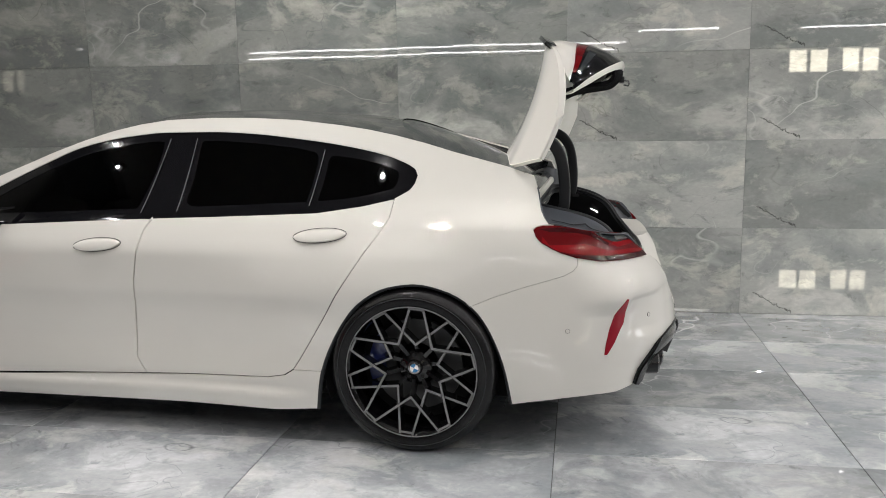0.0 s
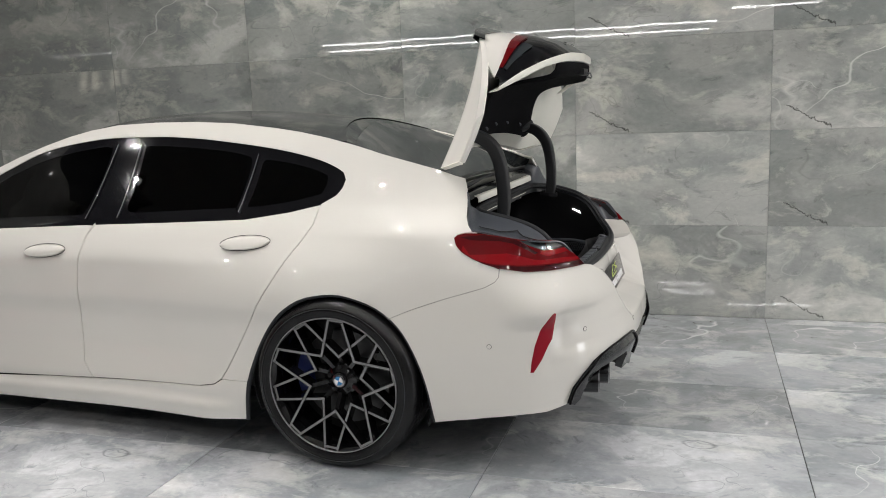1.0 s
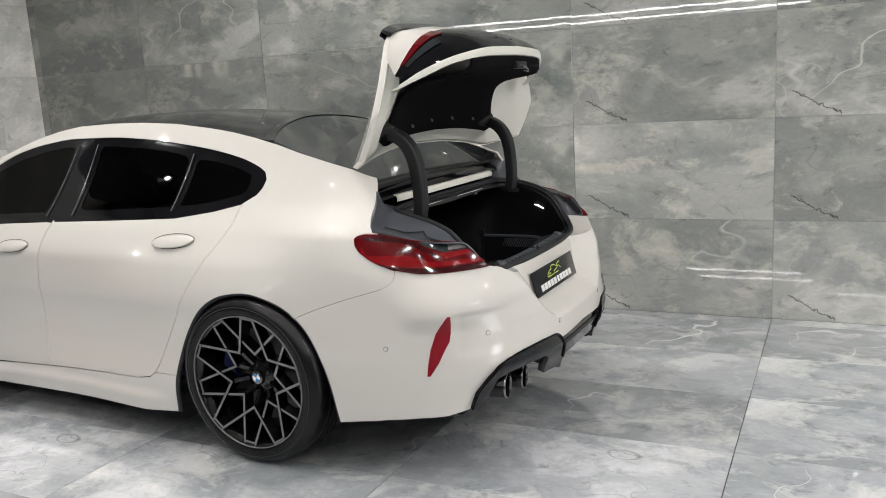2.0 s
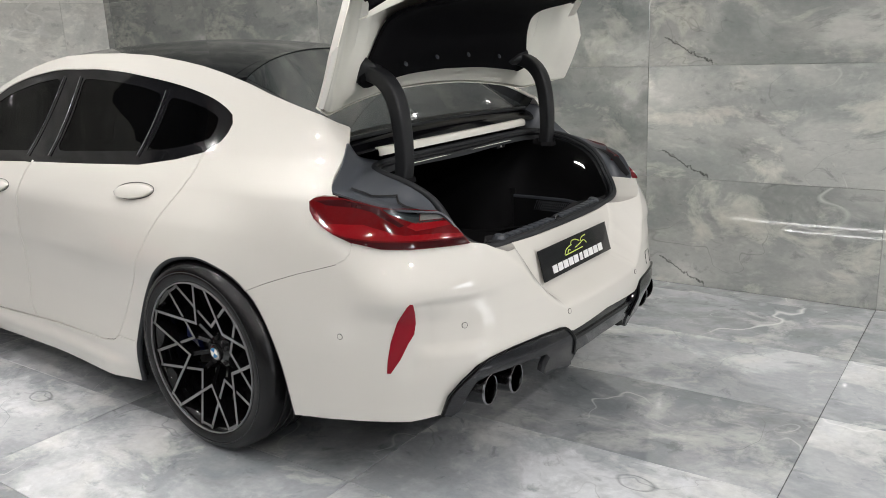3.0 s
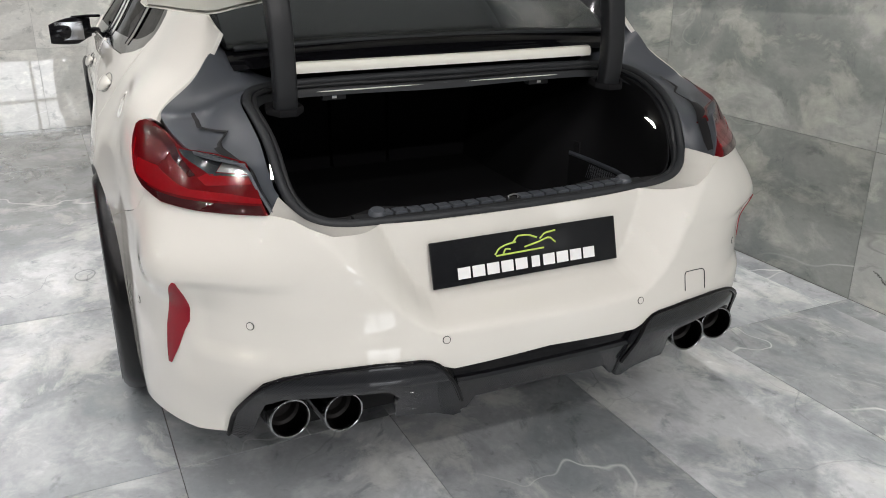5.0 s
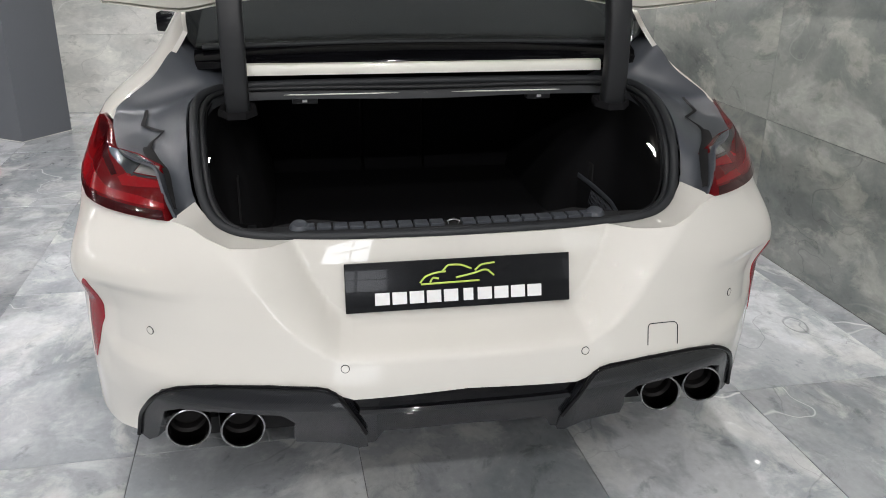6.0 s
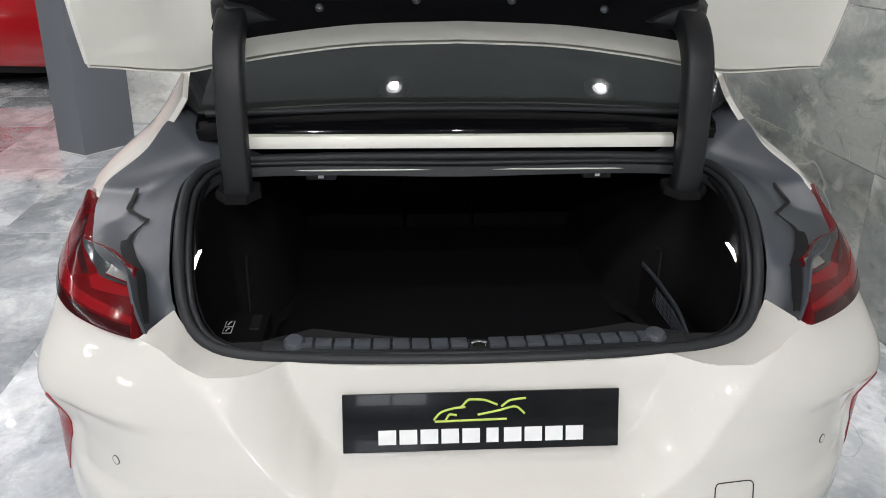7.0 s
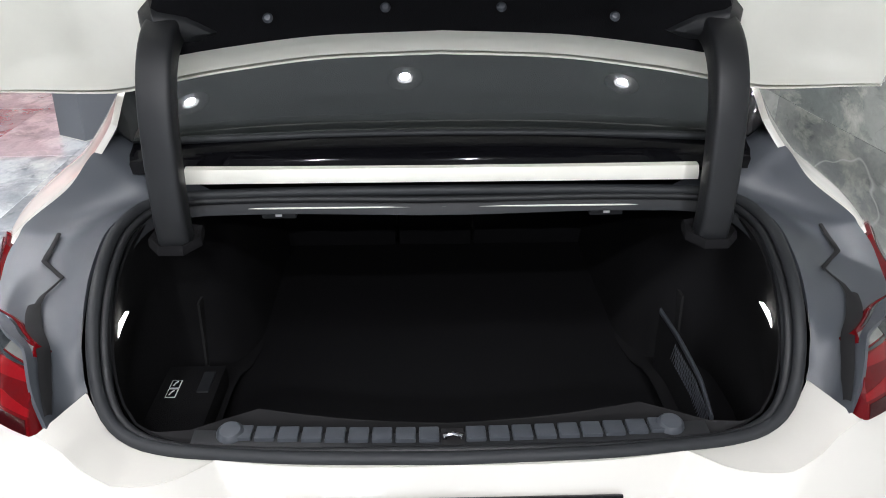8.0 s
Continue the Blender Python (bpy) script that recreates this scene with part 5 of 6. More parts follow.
# carpeted boot: floor, sides, seat back, shelf
part("boot_floor", box("boot_floor", -0.33, 0.872, -0.45, 0.45, 0.535, 0.55, M_CARPET, 0.006), M_CARPET, car, "black boot carpet")
for k, (y0, y1) in enumerate(((-0.56, -0.116), (-0.106, 0.106), (0.116, 0.56))):
    part("seat_back", box("seat_back", -0.36, -0.30, y0, y1, 0.54, 0.965, M_CARPET, 0.012), M_CARPET, car)
part("parcel_shelf", box("parcel_shelf", -0.36, 0.468, -0.60, 0.60, 0.968, 0.985, M_CARPET, 0.004), M_CARPET, car)
for s in (-1, 1):
    top = line_through([(-0.34, 0.575, 0.965), (0.2, 0.58, 0.965), (0.45, 0.53, 0.968), (0.53, 0.538, 0.972), (0.62, 0.548, 0.957), (0.70, 0.545, 0.931), (0.758, 0.539, 0.897), (0.793, 0.535, 0.86), (0.818, 0.528, 0.82), (0.848, 0.510, 0.785), (0.870, 0.484, 0.762), (0.886, 0.44, 0.748), (0.898, 0.39, 0.740)], 40)
    mid = line_through([(-0.34, 0.47, 0.80), (0.2, 0.465, 0.80), (0.36, 0.50, 0.80), (0.45, 0.56, 0.80), (0.55, 0.575, 0.78), (0.66, 0.575, 0.74), (0.76, 0.55, 0.70), (0.82, 0.52, 0.69), (0.855, 0.46, 0.69), (0.87, 0.40, 0.69)], 40)
    low = line_through([(-0.34, 0.43, 0.545), (0.2, 0.42, 0.545), (0.36, 0.455, 0.56), (0.43, 0.53, 0.585), (0.52, 0.555, 0.60), (0.62, 0.555, 0.60), (0.72, 0.535, 0.60), (0.80, 0.50, 0.60), (0.84, 0.45, 0.59), (0.86, 0.40, 0.56)], 40)
    inn = line_through([(-0.34, 0.42, 0.545), (0.2, 0.41, 0.545), (0.36, 0.42, 0.55), (0.43, 0.43, 0.57), (0.52, 0.43, 0.585), (0.62, 0.43, 0.585), (0.72, 0.43, 0.585), (0.78, 0.42, 0.58), (0.82, 0.41, 0.57), (0.84, 0.39, 0.55)], 40)
    rows = [(a * (1 - t) + b * t) for a, b in ((top, mid), (mid, low)) for t in (0, 0.25, 0.5, 0.75)] + [low, inn]
    part("boot_side", grid_mesh("boot_side", [r * [1, s, 1] for r in rows], M_LINER, 0.004), M_LINER, car, "black felt boot side lining")
    leaf = [(0.690, 0.540, 0.868), (0.722, 0.545, 0.853), (0.752, 0.552, 0.826), (0.735, 0.549, 0.852)]
    leaf_v = [(x - 0.3 * d, s * (y - d), z) for d in (-0.004, 0.002) for x, y, z in leaf]
    part("boot_lamp", mesh_of("boot_lamp", leaf_v, [(4, 5, 6, 7), (3, 2, 1, 0), (0, 4, 7, 3), (3, 7, 6, 2), (2, 6, 5, 1), (1, 5, 4, 0)], M_BOOT_LAMP, False), M_BOOT_LAMP, car, "lit white boot lamp")
    # hinge arm and its boot
    arm_line = line_through([(0.470, 1.300), (0.508, 1.288), (0.545, 1.262), (0.576, 1.212), (0.592, 1.14), (0.598, 1.06), (0.597, 1.0), (0.592, 0.975), (0.588, 0.952)], 24)
    rows = []
    for i, (x, z) in enumerate(arm_line):
        d = arm_line[min(i + 1, 23)] - arm_line[max(i - 1, 0)]
        d = d / np.linalg.norm(d)
        nx, nz = -d[1], d[0]
        w, h = 0.0305 - 0.003 * i / 23, 0.026 - 0.003 * i / 23
        prof = [(w * math.copysign(abs(math.cos(a)) ** 0.34, math.cos(a)), h * math.copysign(abs(math.sin(a)) ** 0.34, math.sin(a))) for a in np.linspace(-math.pi, math.pi, 20, endpoint=False)]
        rows.append([(x + nx * q, s * (0.477 - 0.004 * i / 23) + p, z + nz * q) for p, q in prof])
    arm = part("hinge_arm", grid_mesh("hinge_arm", rows, M_ARM, closed=True), M_ARM, car, "curved black gooseneck hinge arm")
    hexa = np.array([(0.066, -0.030), (0.066, 0.030), (0.020, 0.066), (-0.040, 0.060), (-0.060, 0.0), (-0.040, -0.060), (0.020, -0.066)])
    hexa = np.concatenate([np.linspace(p, q, 4, endpoint=False) for p, q in zip(hexa, np.roll(hexa, -1, 0))])
    tray = [[(0.580 + 0.68 * k * x, s * 0.475 + 0.70 * k * y, z - 0.10 * k * x) for x, y in hexa] for k, z in ((0.02, 0.958), (0.76, 0.958), (0.86, 0.963), (0.95, 0.964), (1.0, 0.960), (1.02, 0.948))]
    part("hinge_tray", grid_mesh("hinge_tray", tray, M_LINER, closed=True), M_LINER, arm, "dark tray round the hinge arm")
    hk = part("bag_hook", box("bag_hook", 0.440, 0.470, *sorted((s * 0.28, s * 0.345)), 0.945, 0.962, M_ARM, 0.004), M_ARM, car)
    part("hook_mark", box("hook_mark", 0.4702, 0.4712, *sorted((s * 0.307, s * 0.319)), 0.950, 0.957, M_INK), M_INK, hk, "small white hook symbol")
part("seal_edge", tube([(0.487, y, 0.973) for y in np.linspace(-0.43, 0.43, 9)], 0.0018, 6, M_INNER_WHITE, "seal_edge"), M_INNER_WHITE, seal, "thin bright white edge")

# ribbed loading sill, rubber stops and latch
sill_rows = [[(x - 0.020 * (y / 0.40) ** 2, y, z) for y in np.linspace(-0.40, 0.40, 21)] for x, z in ((0.868, 0.70), (0.872, 0.742), (0.884, 0.752), (0.918, 0.749), (0.926, 0.742))]
sill_trim = part("loading_sill", grid_mesh("loading_sill", sill_rows, M_ARM, 0.004), M_ARM, car, "ribbed black loading sill")
for k in range(-9, 10):
    if abs(k) < 1:
        continue
    y = k * 0.036
    part("rib", box("rib", 0.874 - 0.020 * (y / 0.40) ** 2, 0.906 - 0.020 * (y / 0.40) ** 2, y - 0.0155, y + 0.0155, 0.748, 0.7570, M_SLATE, 0.003), M_SLATE, sill_trim)
for s in (-1, 1):
    st = part("rubber_stop", lathe([(0.0, 0.016), (0.016, 0.015), (0.021, 0.009), (0.023, 0.0)], M_SLATE, "rubber_stop", 20, "z"), M_SLATE, sill_trim, "round grey rubber stop")
    st.matrix_local = pose(0.876, s * 0.342, 0.748, 0, 12, 0)
latch = part("latch", tube([(0.902, -0.012, 0.745), (0.902, -0.012, 0.760), (0.903, 0.0, 0.764), (0.902, 0.012, 0.760), (0.902, 0.012, 0.745)], 0.004, 8, M_CHROME, "latch"), M_CHROME, sill_trim, "steel latch striker")
part("latch_pocket", box("latch_pocket", 0.876, 0.918, -0.017, 0.017, 0.744, 0.7535, M_DARK), M_DARK, sill_trim)

# net pocket, tool flap and its sticker
net_line = lambda z: line_through([(0.44, 0.452, z), (0.55, 0.456, z), (0.68, 0.453, z), (0.80, 0.440, z - 0.01)], 30)
net = part("net_pocket", grid_mesh("net_pocket", [net_line(z) for z in (0.714, 0.69, 0.65, 0.60, 0.58)], M_LINER, 0.002), M_LINER, car, "elastic net pocket in the boot")
part("net_band", tube(net_line(0.717), 0.006, 8, M_SLATE, "net_band", squash=(0.5, 1.3)), M_SLATE, net, "grey elastic band")
for k in range(24):
    for d in (-1, 1):
        x = 0.56 + 0.0095 * k
        y = 0.449 - 0.012 * max(0.0, (x - 0.68) / 0.12)
        part("cord", tube([(x, y, 0.708), (x + d * 0.018, y, 0.664)], 0.0008, 4, M_SLATE, "cord"), M_SLATE, net)
flap = part("tool_flap", box("tool_flap", 0.49, 0.74, -0.555, -0.44, 0.586, 0.636, M_LINER, 0.010), M_LINER, car, "black tool compartment flap")
part("flap_grip", box("flap_grip", 0.520, 0.590, -0.478, -0.455, 0.632, 0.640, M_RUBBER, 0.003), M_RUBBER, flap)
for k, x in enumerate((0.546, 0.577)):
    fr = part("sticker", box("sticker", x, x + 0.028, -0.534, -0.514, 0.6362, 0.6372, M_INK), M_INK, flap, "small white-framed symbol sticker")
    part("sticker_field", box("sticker_field", x + 0.002, x + 0.026, -0.532, -0.516, 0.6373, 0.6378, M_PLATE), M_PLATE, fr)
    part("sticker_mark", tube([(x + 0.006, -0.521, 0.6380), (x + 0.012, -0.525, 0.6380), (x + 0.021, -0.527, 0.6380)], 0.0016, 6, M_INK, "sticker_mark"), M_INK, fr)

# ---- number plate ----
plate_at = Matrix.Translation((0.9835, 0, 0.643)) @ Matrix.Rotation(radians(90), 4, "Z") @ Matrix.Rotation(radians(90 - 14.5), 4, "X")


plate = part("number_plate", box("number_plate", -0.252, 0.252, -0.0545, 0.0545, -0.006, 0.0, M_PLATE, 0.002), M_PLATE, car, "black dealer plate with white bars and lime emblem")
plate.matrix_local = plate_at
part("plate_holder", box("plate_holder", -0.20, 0.20, -0.035, 0.035, -0.03, -0.0065, M_ARM, 0.004), M_ARM, plate)
xs = np.linspace(-0.190, 0.190, 11)
for k in range(10):
    part("letter_bar", box("letter_bar", xs[k] + (0.008 if k == 5 else 0.002), xs[k + 1] - (0.008 if k == 5 else 0.004), -0.040, -0.013, 0.0002, 0.0012, M_INK), M_INK, plate, "white bar in place of a letter")
for k, line in enumerate(([(-0.088, 0.004), (-0.075, 0.018), (-0.045, 0.026), (-0.03, 0.027)], [(-0.038, 0.027), (-0.022, 0.041), (0.0, 0.040), (0.028, 0.030)], [(-0.008, 0.012), (0.03, 0.019), (0.06, 0.026), (0.078, 0.012)], [(0.035, 0.026), (0.052, 0.038), (0.08, 0.041)], [(-0.086, 0.001), (0.045, 0.003)], [(-0.066, 0.004), (-0.058, 0.014), (-0.046, 0.012)])):
    part("emblem_stroke", tube([(x, y, 0.0004) for x, y in line_through(line, 12)], 0.0021, 6, M_LIME, "emblem_stroke", squash=(1, 0.5)), M_LIME, plate, "lime stroke")


# ---- the raised boot lid ----
lid = part("boot_lid", None, None, car, "raised white boot lid")
LID_Y = [0.0, 0.20, 0.40, 0.52, 0.605, 0.67, 0.72, 0.752, 0.773]
LID_F = [(0.315, 1.238), (0.320, 1.232), (0.340, 1.212), (0.360, 1.194), (0.376, 1.181), (0.425, 1.192), (0.464, 1.204), (0.492, 1.211), (0.510, 1.215)]
LID_S = [(0.490, 1.720), (0.493, 1.716), (0.508, 1.702), (0.530, 1.680), (0.556, 1.643), (0.578, 1.575), (0.586, 1.488), (0.584, 1.420), (0.575, 1.360)]


def lid_row(t, push=0.0, squeeze=1.0):
    y = np.linspace(-0.773, 0.773, 61) * squeeze
    ay = np.abs(y)
    f = np.stack([catmull(LID_Y, [p[k] for p in LID_F], ay) for k in (0, 1)], 1)
    s = np.stack([catmull(LID_Y, [p[k] for p in LID_S], ay) for k in (0, 1)], 1)
    bow = -0.028 * math.sin(math.pi * t) * (1 - np.clip(ay / 0.80, 0, 1) ** 3)
    d = (s - f) / np.linalg.norm(s - f, axis=1)[:, None]
    p = f * (1 - t) + s * t + np.stack([-d[:, 1], d[:, 0]], 1) * np.reshape(bow - push, (-1, 1))
    return np.stack([p[:, 0], y, p[:, 1]], 1)


ts = np.linspace(0, 1, 15)
part("lid_skin", grid_mesh("lid_skin", [lid_row(t) for t in ts], M_WHITE, 0.006), M_WHITE, lid, "white painted outer skin")
# pressed inner frame: a rolled edge, a sunk field in each wing
def inner_row(t):
    row = lid_row(t, 0.016, 0.985)
    ay = np.abs(row[:, 1])
    field = smooth((0.735 - ay) / 0.03) * smooth((ay - 0.585) / 0.03) * smooth(np.array((t - 0.10) / 0.08)) * smooth(np.array((0.93 - t) / 0.08))
    spine = smooth((0.56 - ay) / 0.03) * smooth(np.array((t - 0.05) / 0.05))
    row[:, 0] += 0.012 - 0.010 * field + 0.020 * spine
    return row


inner = [inner_row(t) for t in np.linspace(0.012, 0.985, 25)]
for k in (0, -1):
    hem = [(lid_row(t)[k], lid_row(t)[k] * 0.5 + inner_row(t)[k] * 0.5 + [0, 0.006 * (1 if k else -1), 0], inner_row(t)[k]) for t in np.linspace(0, 1, 25)]
    part("lid_hem", grid_mesh("lid_hem", np.array(hem).transpose(1, 0, 2), M_WHITE, 0.003), M_WHITE, lid, "rounded white side edge")
for sel in (slice(0, 11), slice(50, 61)):
    over, under = lid_row(1.0)[sel], inner_row(0.985)[sel]
    part("lid_hem", grid_mesh("lid_hem", [over, over * 0.5 + under * 0.5 + [0.003, 0, 0.004], under], M_WHITE, 0.003), M_WHITE, lid, "rounded white corner edge")
part("lid_inner", grid_mesh("lid_inner", inner, M_INNER_WHITE, 0.003), M_INNER_WHITE, lid, "white pressed inner frame")
edge = [lid_row(0, 0.0), lid_row(0.0, 0.020, 0.99)]
part("lid_rim", grid_mesh("lid_rim", [edge[0], edge[1]], M_INNER_WHITE, 0.004), M_INNER_WHITE, lid)

# tail of the lid: white top, lamp band, white rim, all curving round
BAND_Y = [0.0, 0.25, 0.45, 0.58, 0.655]
BAND_A = [(0.640, 1.712), (0.637, 1.704), (0.640, 1.668), (0.640, 1.600), (0.622, 1.520)]
BAND_B = [(0.850, 1.625), (0.838, 1.618), (0.785, 1.588), (0.705, 1.538), (0.640, 1.486)]
BAND_C = [(0.848, 1.590), (0.834, 1.585), (0.780, 1.560), (0.698, 1.508), (0.630, 1.468)]


def tail_line(table, w=0.655, n=49):
    y = np.linspace(-w, w, n)
    ay = np.abs(y)
    return np.stack([catmull(BAND_Y, [p[0] for p in table], ay), y, catmull(BAND_Y, [p[1] for p in table], ay)], 1)


top_edge = np.stack([np.interp(np.linspace(-0.655, 0.655, 49), lid_row(1.0)[:, 1], lid_row(1.0)[:, k]) for k in range(3)], 1)
A, B, C = tail_line(BAND_A), tail_line(BAND_B), tail_line(BAND_C)
part("lid_tail", grid_mesh("lid_tail", [top_edge, top_edge * 0.5 + A * 0.5 + [0, 0, 0.010], A], M_WHITE, 0.006), M_WHITE, lid)
band = part("lamp_band", grid_mesh("lamp_band", [A, A * 0.7 + B * 0.3 + [0.006, 0, 0.012], A * 0.3 + B * 0.7 + [0.008, 0, 0.012], B], M_BLACK, 0.010), M_BLACK, lid, "gloss black band between the lid lamps")
part("tail_rim", grid_mesh("tail_rim", [B, B * 0.5 + C * 0.5 + [0.004, 0, 0], C, C - [0.03, 0, 0.004]], M_INNER_WHITE, 0.004), M_INNER_WHITE, lid)
for s in (-1, 1):
    sel = [k for k in range(49) if 0.36 < s * A[k][1] < 0.651]
    part("lid_lamp", grid_mesh("lid_lamp", [A[sel] + [0.002, 0, 0.006], (A * 0.76 + B * 0.24)[sel] + [0.009, 0, 0.017]], M_RED, 0.006), M_RED, band, "red lamp on the raised lid")
    sel = [k for k in range(49) if 0.45 < s * A[k][1] < 0.651]
    part("lid_lamp_lens", grid_mesh("lid_lamp_lens", [(A * 0.66 + B * 0.34)[sel] + [0.010, 0, 0.019], (A * 0.45 + B * 0.55)[sel] + [0.012, 0, 0.019]], M_SMOKE, 0.004), M_SMOKE, band)
for y in (-0.06, 0.10):
    part("band_button", lathe([(0.0, 0.003), (0.006, 0.003), (0.008, 0.0)], M_CHROME, "band_button", 12, "z"), M_CHROME, band).matrix_local = pose(0.78, y, 1.671, 0, 25, 0)
spoiler = [r + d for r, d in ((lid_row(0.985)[8:-8], np.array([-0.004, 0, 0.0])), (lid_row(1.0)[8:-8], np.array([-0.030, 0, 0.012])), (lid_row(1.0)[8:-8], np.array([-0.022, 0, 0.026])), (lid_row(1.0)[8:-8], np.array([0.02, 0, 0.006])))]
part("spoiler_lip", grid_mesh("spoiler_lip", spoiler, M_ROOF, 0.004), M_ROOF, lid, "gloss black carbon spoiler lip")

# felt lining with its thick latch end, push studs and hinge covers
LINING = [(0.425, 1.287, 0.48), (0.446, 1.316, 0.525), (0.482, 1.370, 0.495), (0.522, 1.440, 0.465), (0.566, 1.490, 0.445), (0.63, 1.512, 0.425), (0.70, 1.520, 0.41), (0.77, 1.524, 0.39), (0.822, 1.530, 0.375), (0.842, 1.552, 0.365), (0.846, 1.586, 0.36)]
prof = line_through(LINING, 30)
lin = []
for i, (x, z, w) in enumerate(prof):
    k = i / 29
    row = []
    for v in np.r_[-1.0, -1.0, np.linspace(-0.97, 0.97, 25), 1.0, 1.0]:
        y, ay = v * w, abs(v * w)
        fx, fz = (float(catmull(LID_Y, [p[n] for p in LID_F], ay)) - LID_F[0][n] for n in (0, 1))
        cx_, cz = (float(catmull(BAND_Y, [p[n] for p in BAND_C], ay)) - BAND_C[0][n] for n in (0, 1))
        row.append([x + fx * (1 - k) + cx_ * k, y, z + fz * (1 - k) + cz * k])
    for n, step in ((0, 0.022), (1, 0.006), (-1, 0.022), (-2, 0.006)):
        row[n][0] -= step * (1 - 0.5 * k)
        row[n][2] += step * k
    lin.append(row)
part("lid_lining", grid_mesh("lid_lining", lin, M_LID_FELT, 0.008), M_LID_FELT, lid, "black felt lid lining")
cover = part("latch_cover", box("latch_cover", 0.828, 0.853, -0.02, 0.09, 1.532, 1.562, M_ARM, 0.006), M_ARM, lid, "black latch cover")
part("latch_loop", tube([(0.850, 0.015, 1.545), (0.872, 0.015, 1.54), (0.876, 0.04, 1.528), (0.872, 0.055, 1.52), (0.850, 0.055, 1.525)], 0.004, 8, M_CHROME, "latch_loop"), M_CHROME, cover, "chrome latch loop")
for y in (-0.30, -0.10, 0.10, 0.295):
    stud = part("push_stud", lathe([(0.0, 0.006), (0.005, 0.0055), (0.0085, 0.002), (0.009, 0.0)], M_SLATE, "push_stud", 16, "x"), M_SLATE, lid, "grey push stud")
    stud.matrix_local = pose(0.468 + 0.014 * (abs(y) > 0.2), y, 1.333 - 0.015 * (abs(y) > 0.2), 0, -25, 0)
for s in (-1, 1):
    cov = [[(x, s * y, z) for x, y, z in row] for row in (
        [(0.424, 0.528, 1.262), (0.434, 0.540, 1.300), (0.456, 0.532, 1.340), (0.475, 0.50, 1.352), (0.465, 0.43, 1.330), (0.445, 0.375, 1.292), (0.434, 0.42, 1.268)],
        [(0.448, 0.518, 1.268), (0.462, 0.522, 1.295), (0.482, 0.515, 1.322), (0.50, 0.49, 1.33), (0.495, 0.44, 1.315), (0.475, 0.40, 1.292), (0.46, 0.43, 1.275)],
        [(0.475, 0.505, 1.275), (0.483, 0.507, 1.290), (0.50, 0.50, 1.308), (0.508, 0.485, 1.312), (0.505, 0.46, 1.304), (0.49, 0.44, 1.290), (0.478, 0.455, 1.280)])]
    me = grid_mesh("hinge_cover", cov, M_ARM, closed=True)
    bm = bmesh.new()
    bm.from_mesh(me)
    bmesh.ops.holes_fill(bm, edges=bm.edges[:])
    bmesh.ops.recalc_face_normals(bm, faces=bm.faces)
    bm.to_mesh(me)
    bm.free()
    part("hinge_cover", me, M_ARM, lid, "black plastic hinge cover")


# ---- the red car beyond the column ----
red = thing("car", "glossy red car parked beyond the column", "car", ENV @ pose(-8.55, -5.75, 0, 0, 0, 84))


def red_section(x):
    """Half widths and heights of the body at x along the car."""
    nose = smooth(np.array((2.3 - abs(x)) / 0.5))
    half = 0.62 + 0.28 * float(nose)
    top = 0.80 + 0.10 * float(smooth(np.array((x + 2.2) / 1.2)))
    return [(half - 0.06, 0.20), (half - 0.01, 0.27), (half + 0.005, 0.42), (half, 0.58), (half - 0.015, 0.70), (half - 0.06, top), (half - 0.25, top + 0.03), (0.0, top + 0.05)]


rows = []
for x in np.linspace(-2.28, 2.28, 39):
    sec = red_section(x)
    rows.append([(x, -y, z) for y, z in sec] + [(x, y, z) for y, z in sec[-2::-1]])
part("body", grid_mesh("body", rows, M_RED_CAR, 0.01, flip=True), M_RED_CAR, red, "red painted body")
rows = []
for x, half, z in ((-1.75, 0.60, 0.93), (-1.2, 0.62, 1.22), (-0.5, 0.60, 1.36), (0.3, 0.60, 1.35), (0.8, 0.61, 1.22), (1.35, 0.64, 0.94)):
    rows.append([(x, v * (half + 0.10 * (1.36 - z)), 0.88 + (z - 0.88) * (1 - abs(v) ** 5)) for v in np.linspace(-1, 1, 17)])
part("cabin", grid_mesh("cabin", rows, M_GLASS, 0.008, flip=True), M_GLASS, red, "dark cabin glass")
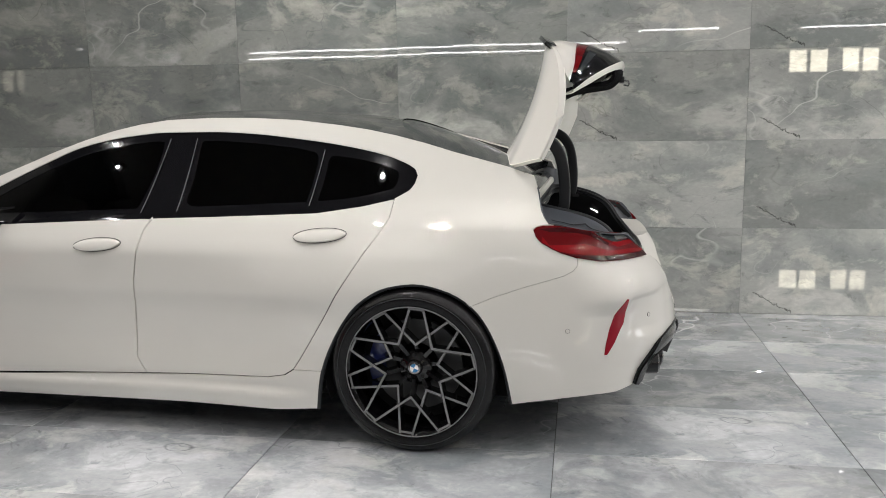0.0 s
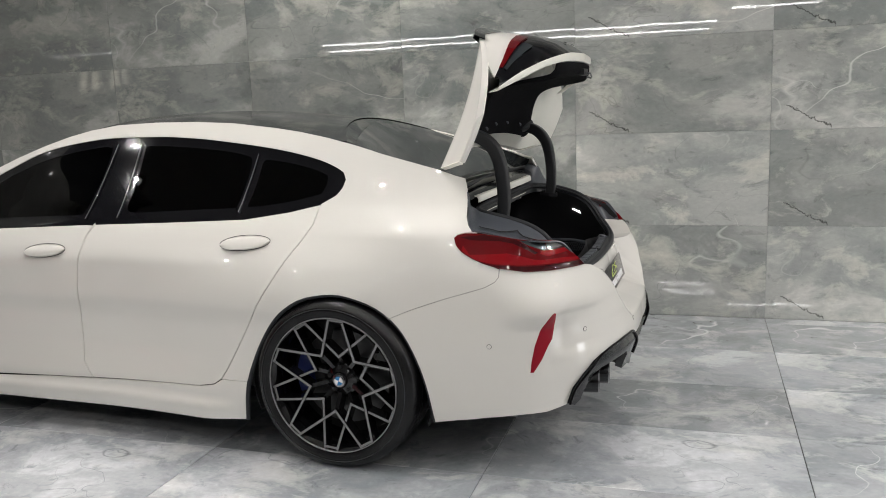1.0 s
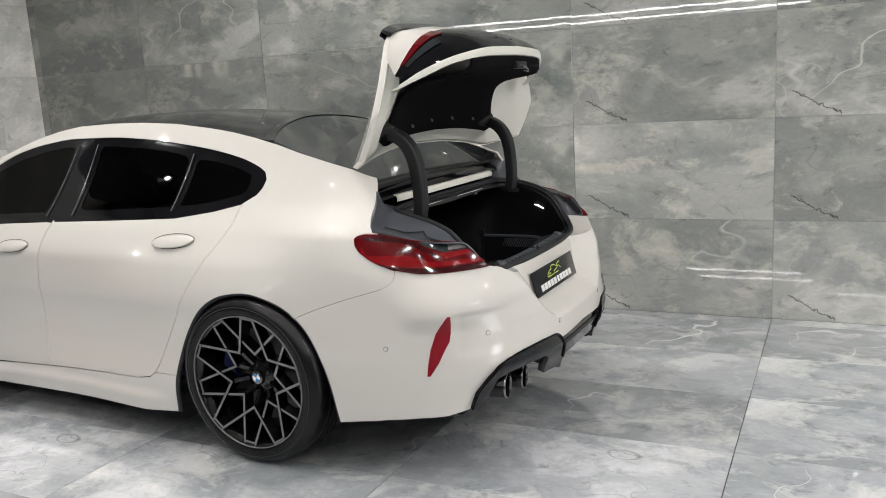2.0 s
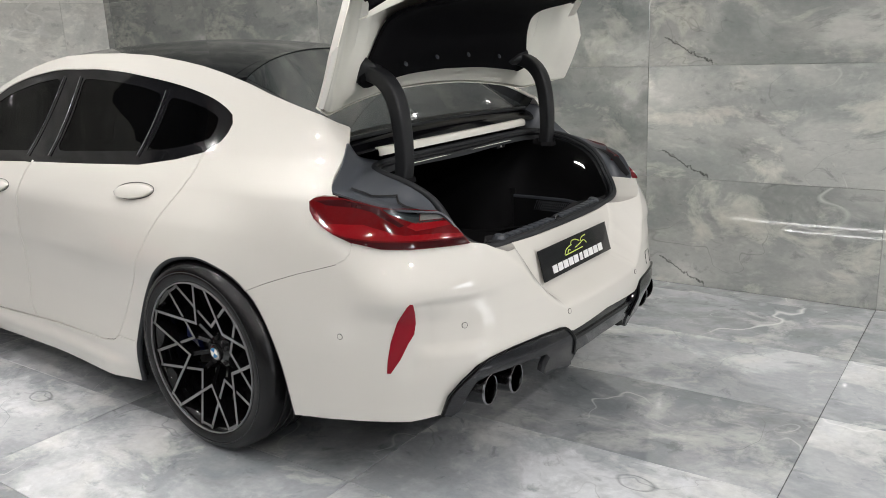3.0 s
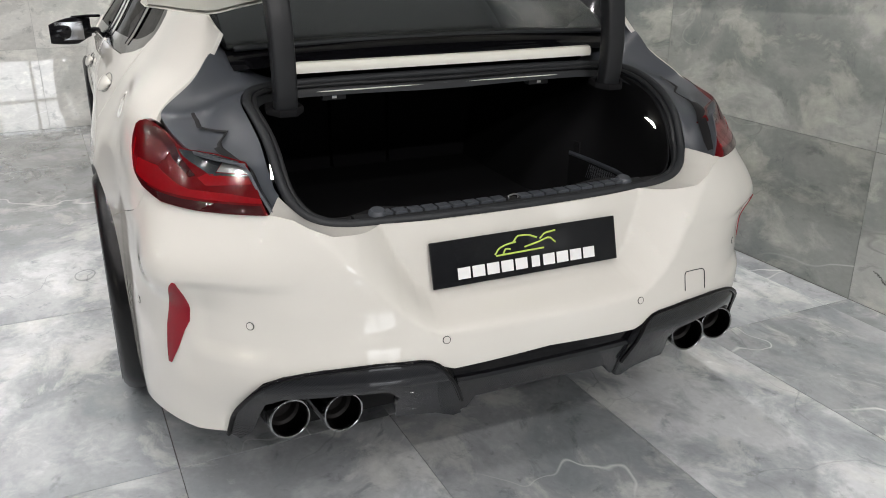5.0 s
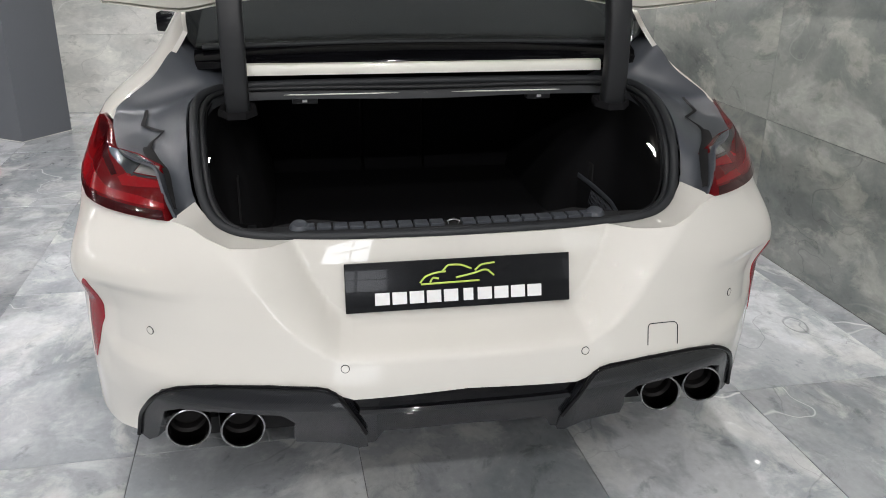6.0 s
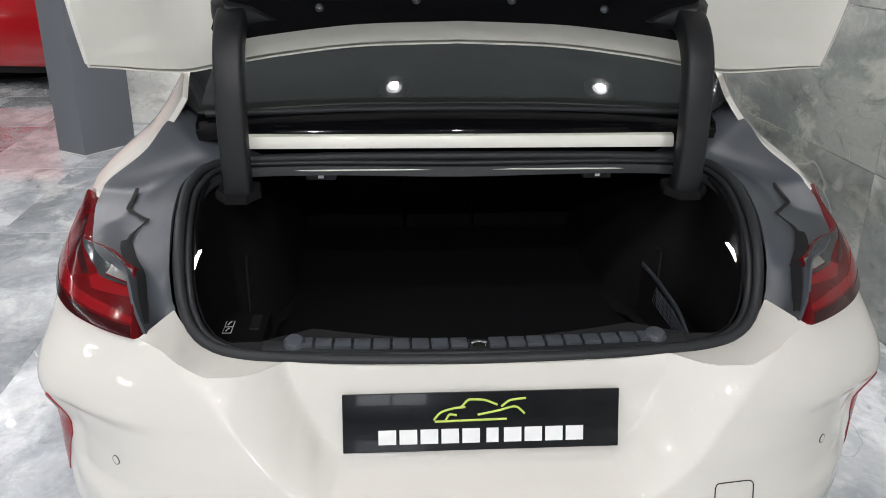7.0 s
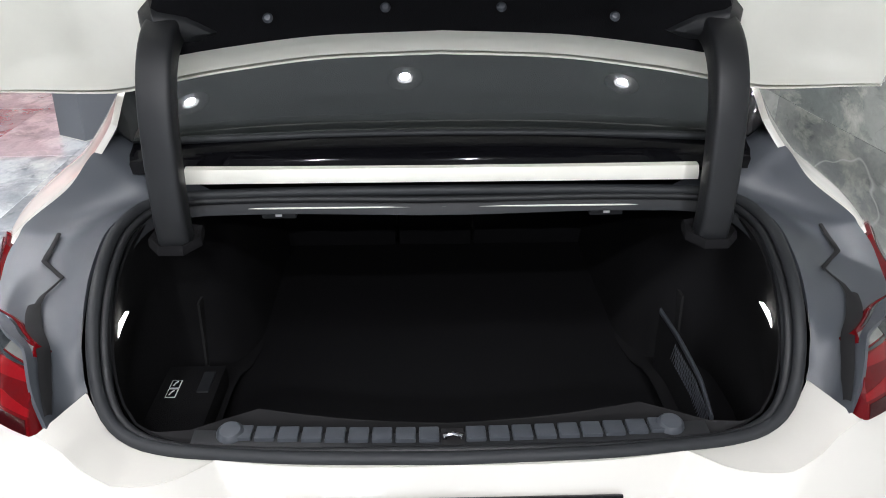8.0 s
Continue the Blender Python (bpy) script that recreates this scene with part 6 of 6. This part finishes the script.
part("roof", grid_mesh("roof", [[(x, y, z - 0.03 * (y / 0.5) ** 2) for y in np.linspace(-0.5, 0.5, 9)] for x, z in ((-0.75, 1.345), (-0.3, 1.375), (0.2, 1.375), (0.5, 1.335))], M_RED_CAR, 0.01), M_RED_CAR, red)
part("underbody", box("underbody", -2.1, 2.1, -0.80, 0.80, 0.13, 0.21, M_DARK, 0.02), M_DARK, red, "black underside and sill")
for x in (-1.4, 1.35):
    for s in (-1, 1):
        w = part("wheel", lathe([(0.0, 0.0), (0.22, 0.0), (0.235, -0.012), (0.31, -0.012), (0.33, 0.01), (0.335, 0.05), (0.335, 0.2)], M_TYRE, "wheel", 40), M_TYRE, red)
        w.matrix_local = pose(x, s * 0.87, 0.335, 0, 0, 0 if s < 0 else 180)
        for k in range(5):
            part("spoke", box("spoke", -0.02, 0.02, -0.02, 0.0, 0.03, 0.23, M_RIM_FACE, 0.004), M_RIM_FACE, w).matrix_local = pose(0, 0, 0, 0, 72 * k, 0)


# ---- tiles, laid last ----
floor_tile, wall_tile = tile_mesh("tile", TILE, FLOOR_ROW, M_FLOOR, False, (0.0014, 0.0007)), tile_mesh("tile", TILE, ROW, M_WALL, True)
cracked_lit_tile, far_tile = tile_mesh("tile", TILE, ROW, M_WALL_CRACK_LIT, True), tile_mesh("tile", TILE, ROW, M_FAR, True)


def lay(mesh, parent, local):
    """A tile, a hair out of true, as hand-laid tiles are."""
    t = part("tile", mesh, None, parent)
    t.matrix_local = local @ pose(0, 0, 0, random.gauss(0, 0.05), 0, random.gauss(0, 0.03))


for i in range(-10, 6):
    for j in range(1, 19):
        lay(floor_tile, floor, pose(i * TILE, -j * FLOOR_ROW - 0.13, 0))
for i in range(-10, 6):
    lay(tile_mesh("tile", TILE, 0.13, M_FLOOR, False, (0.0014, 0.0007)), floor, pose(i * TILE, -0.13, 0))
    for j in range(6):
        # three columns take the cracked print with the painted-in brightness
        lay(cracked_lit_tile if i in (-1, 0, 1) else wall_tile, wall_north, pose(i * TILE, 0, j * ROW))
for i in range(4):
    for j in range(6):
        lay(far_tile, wall_far, pose(WALL_FAR_X, -(i + 1) * TILE + 0.8, j * ROW, 0, 0, 90))
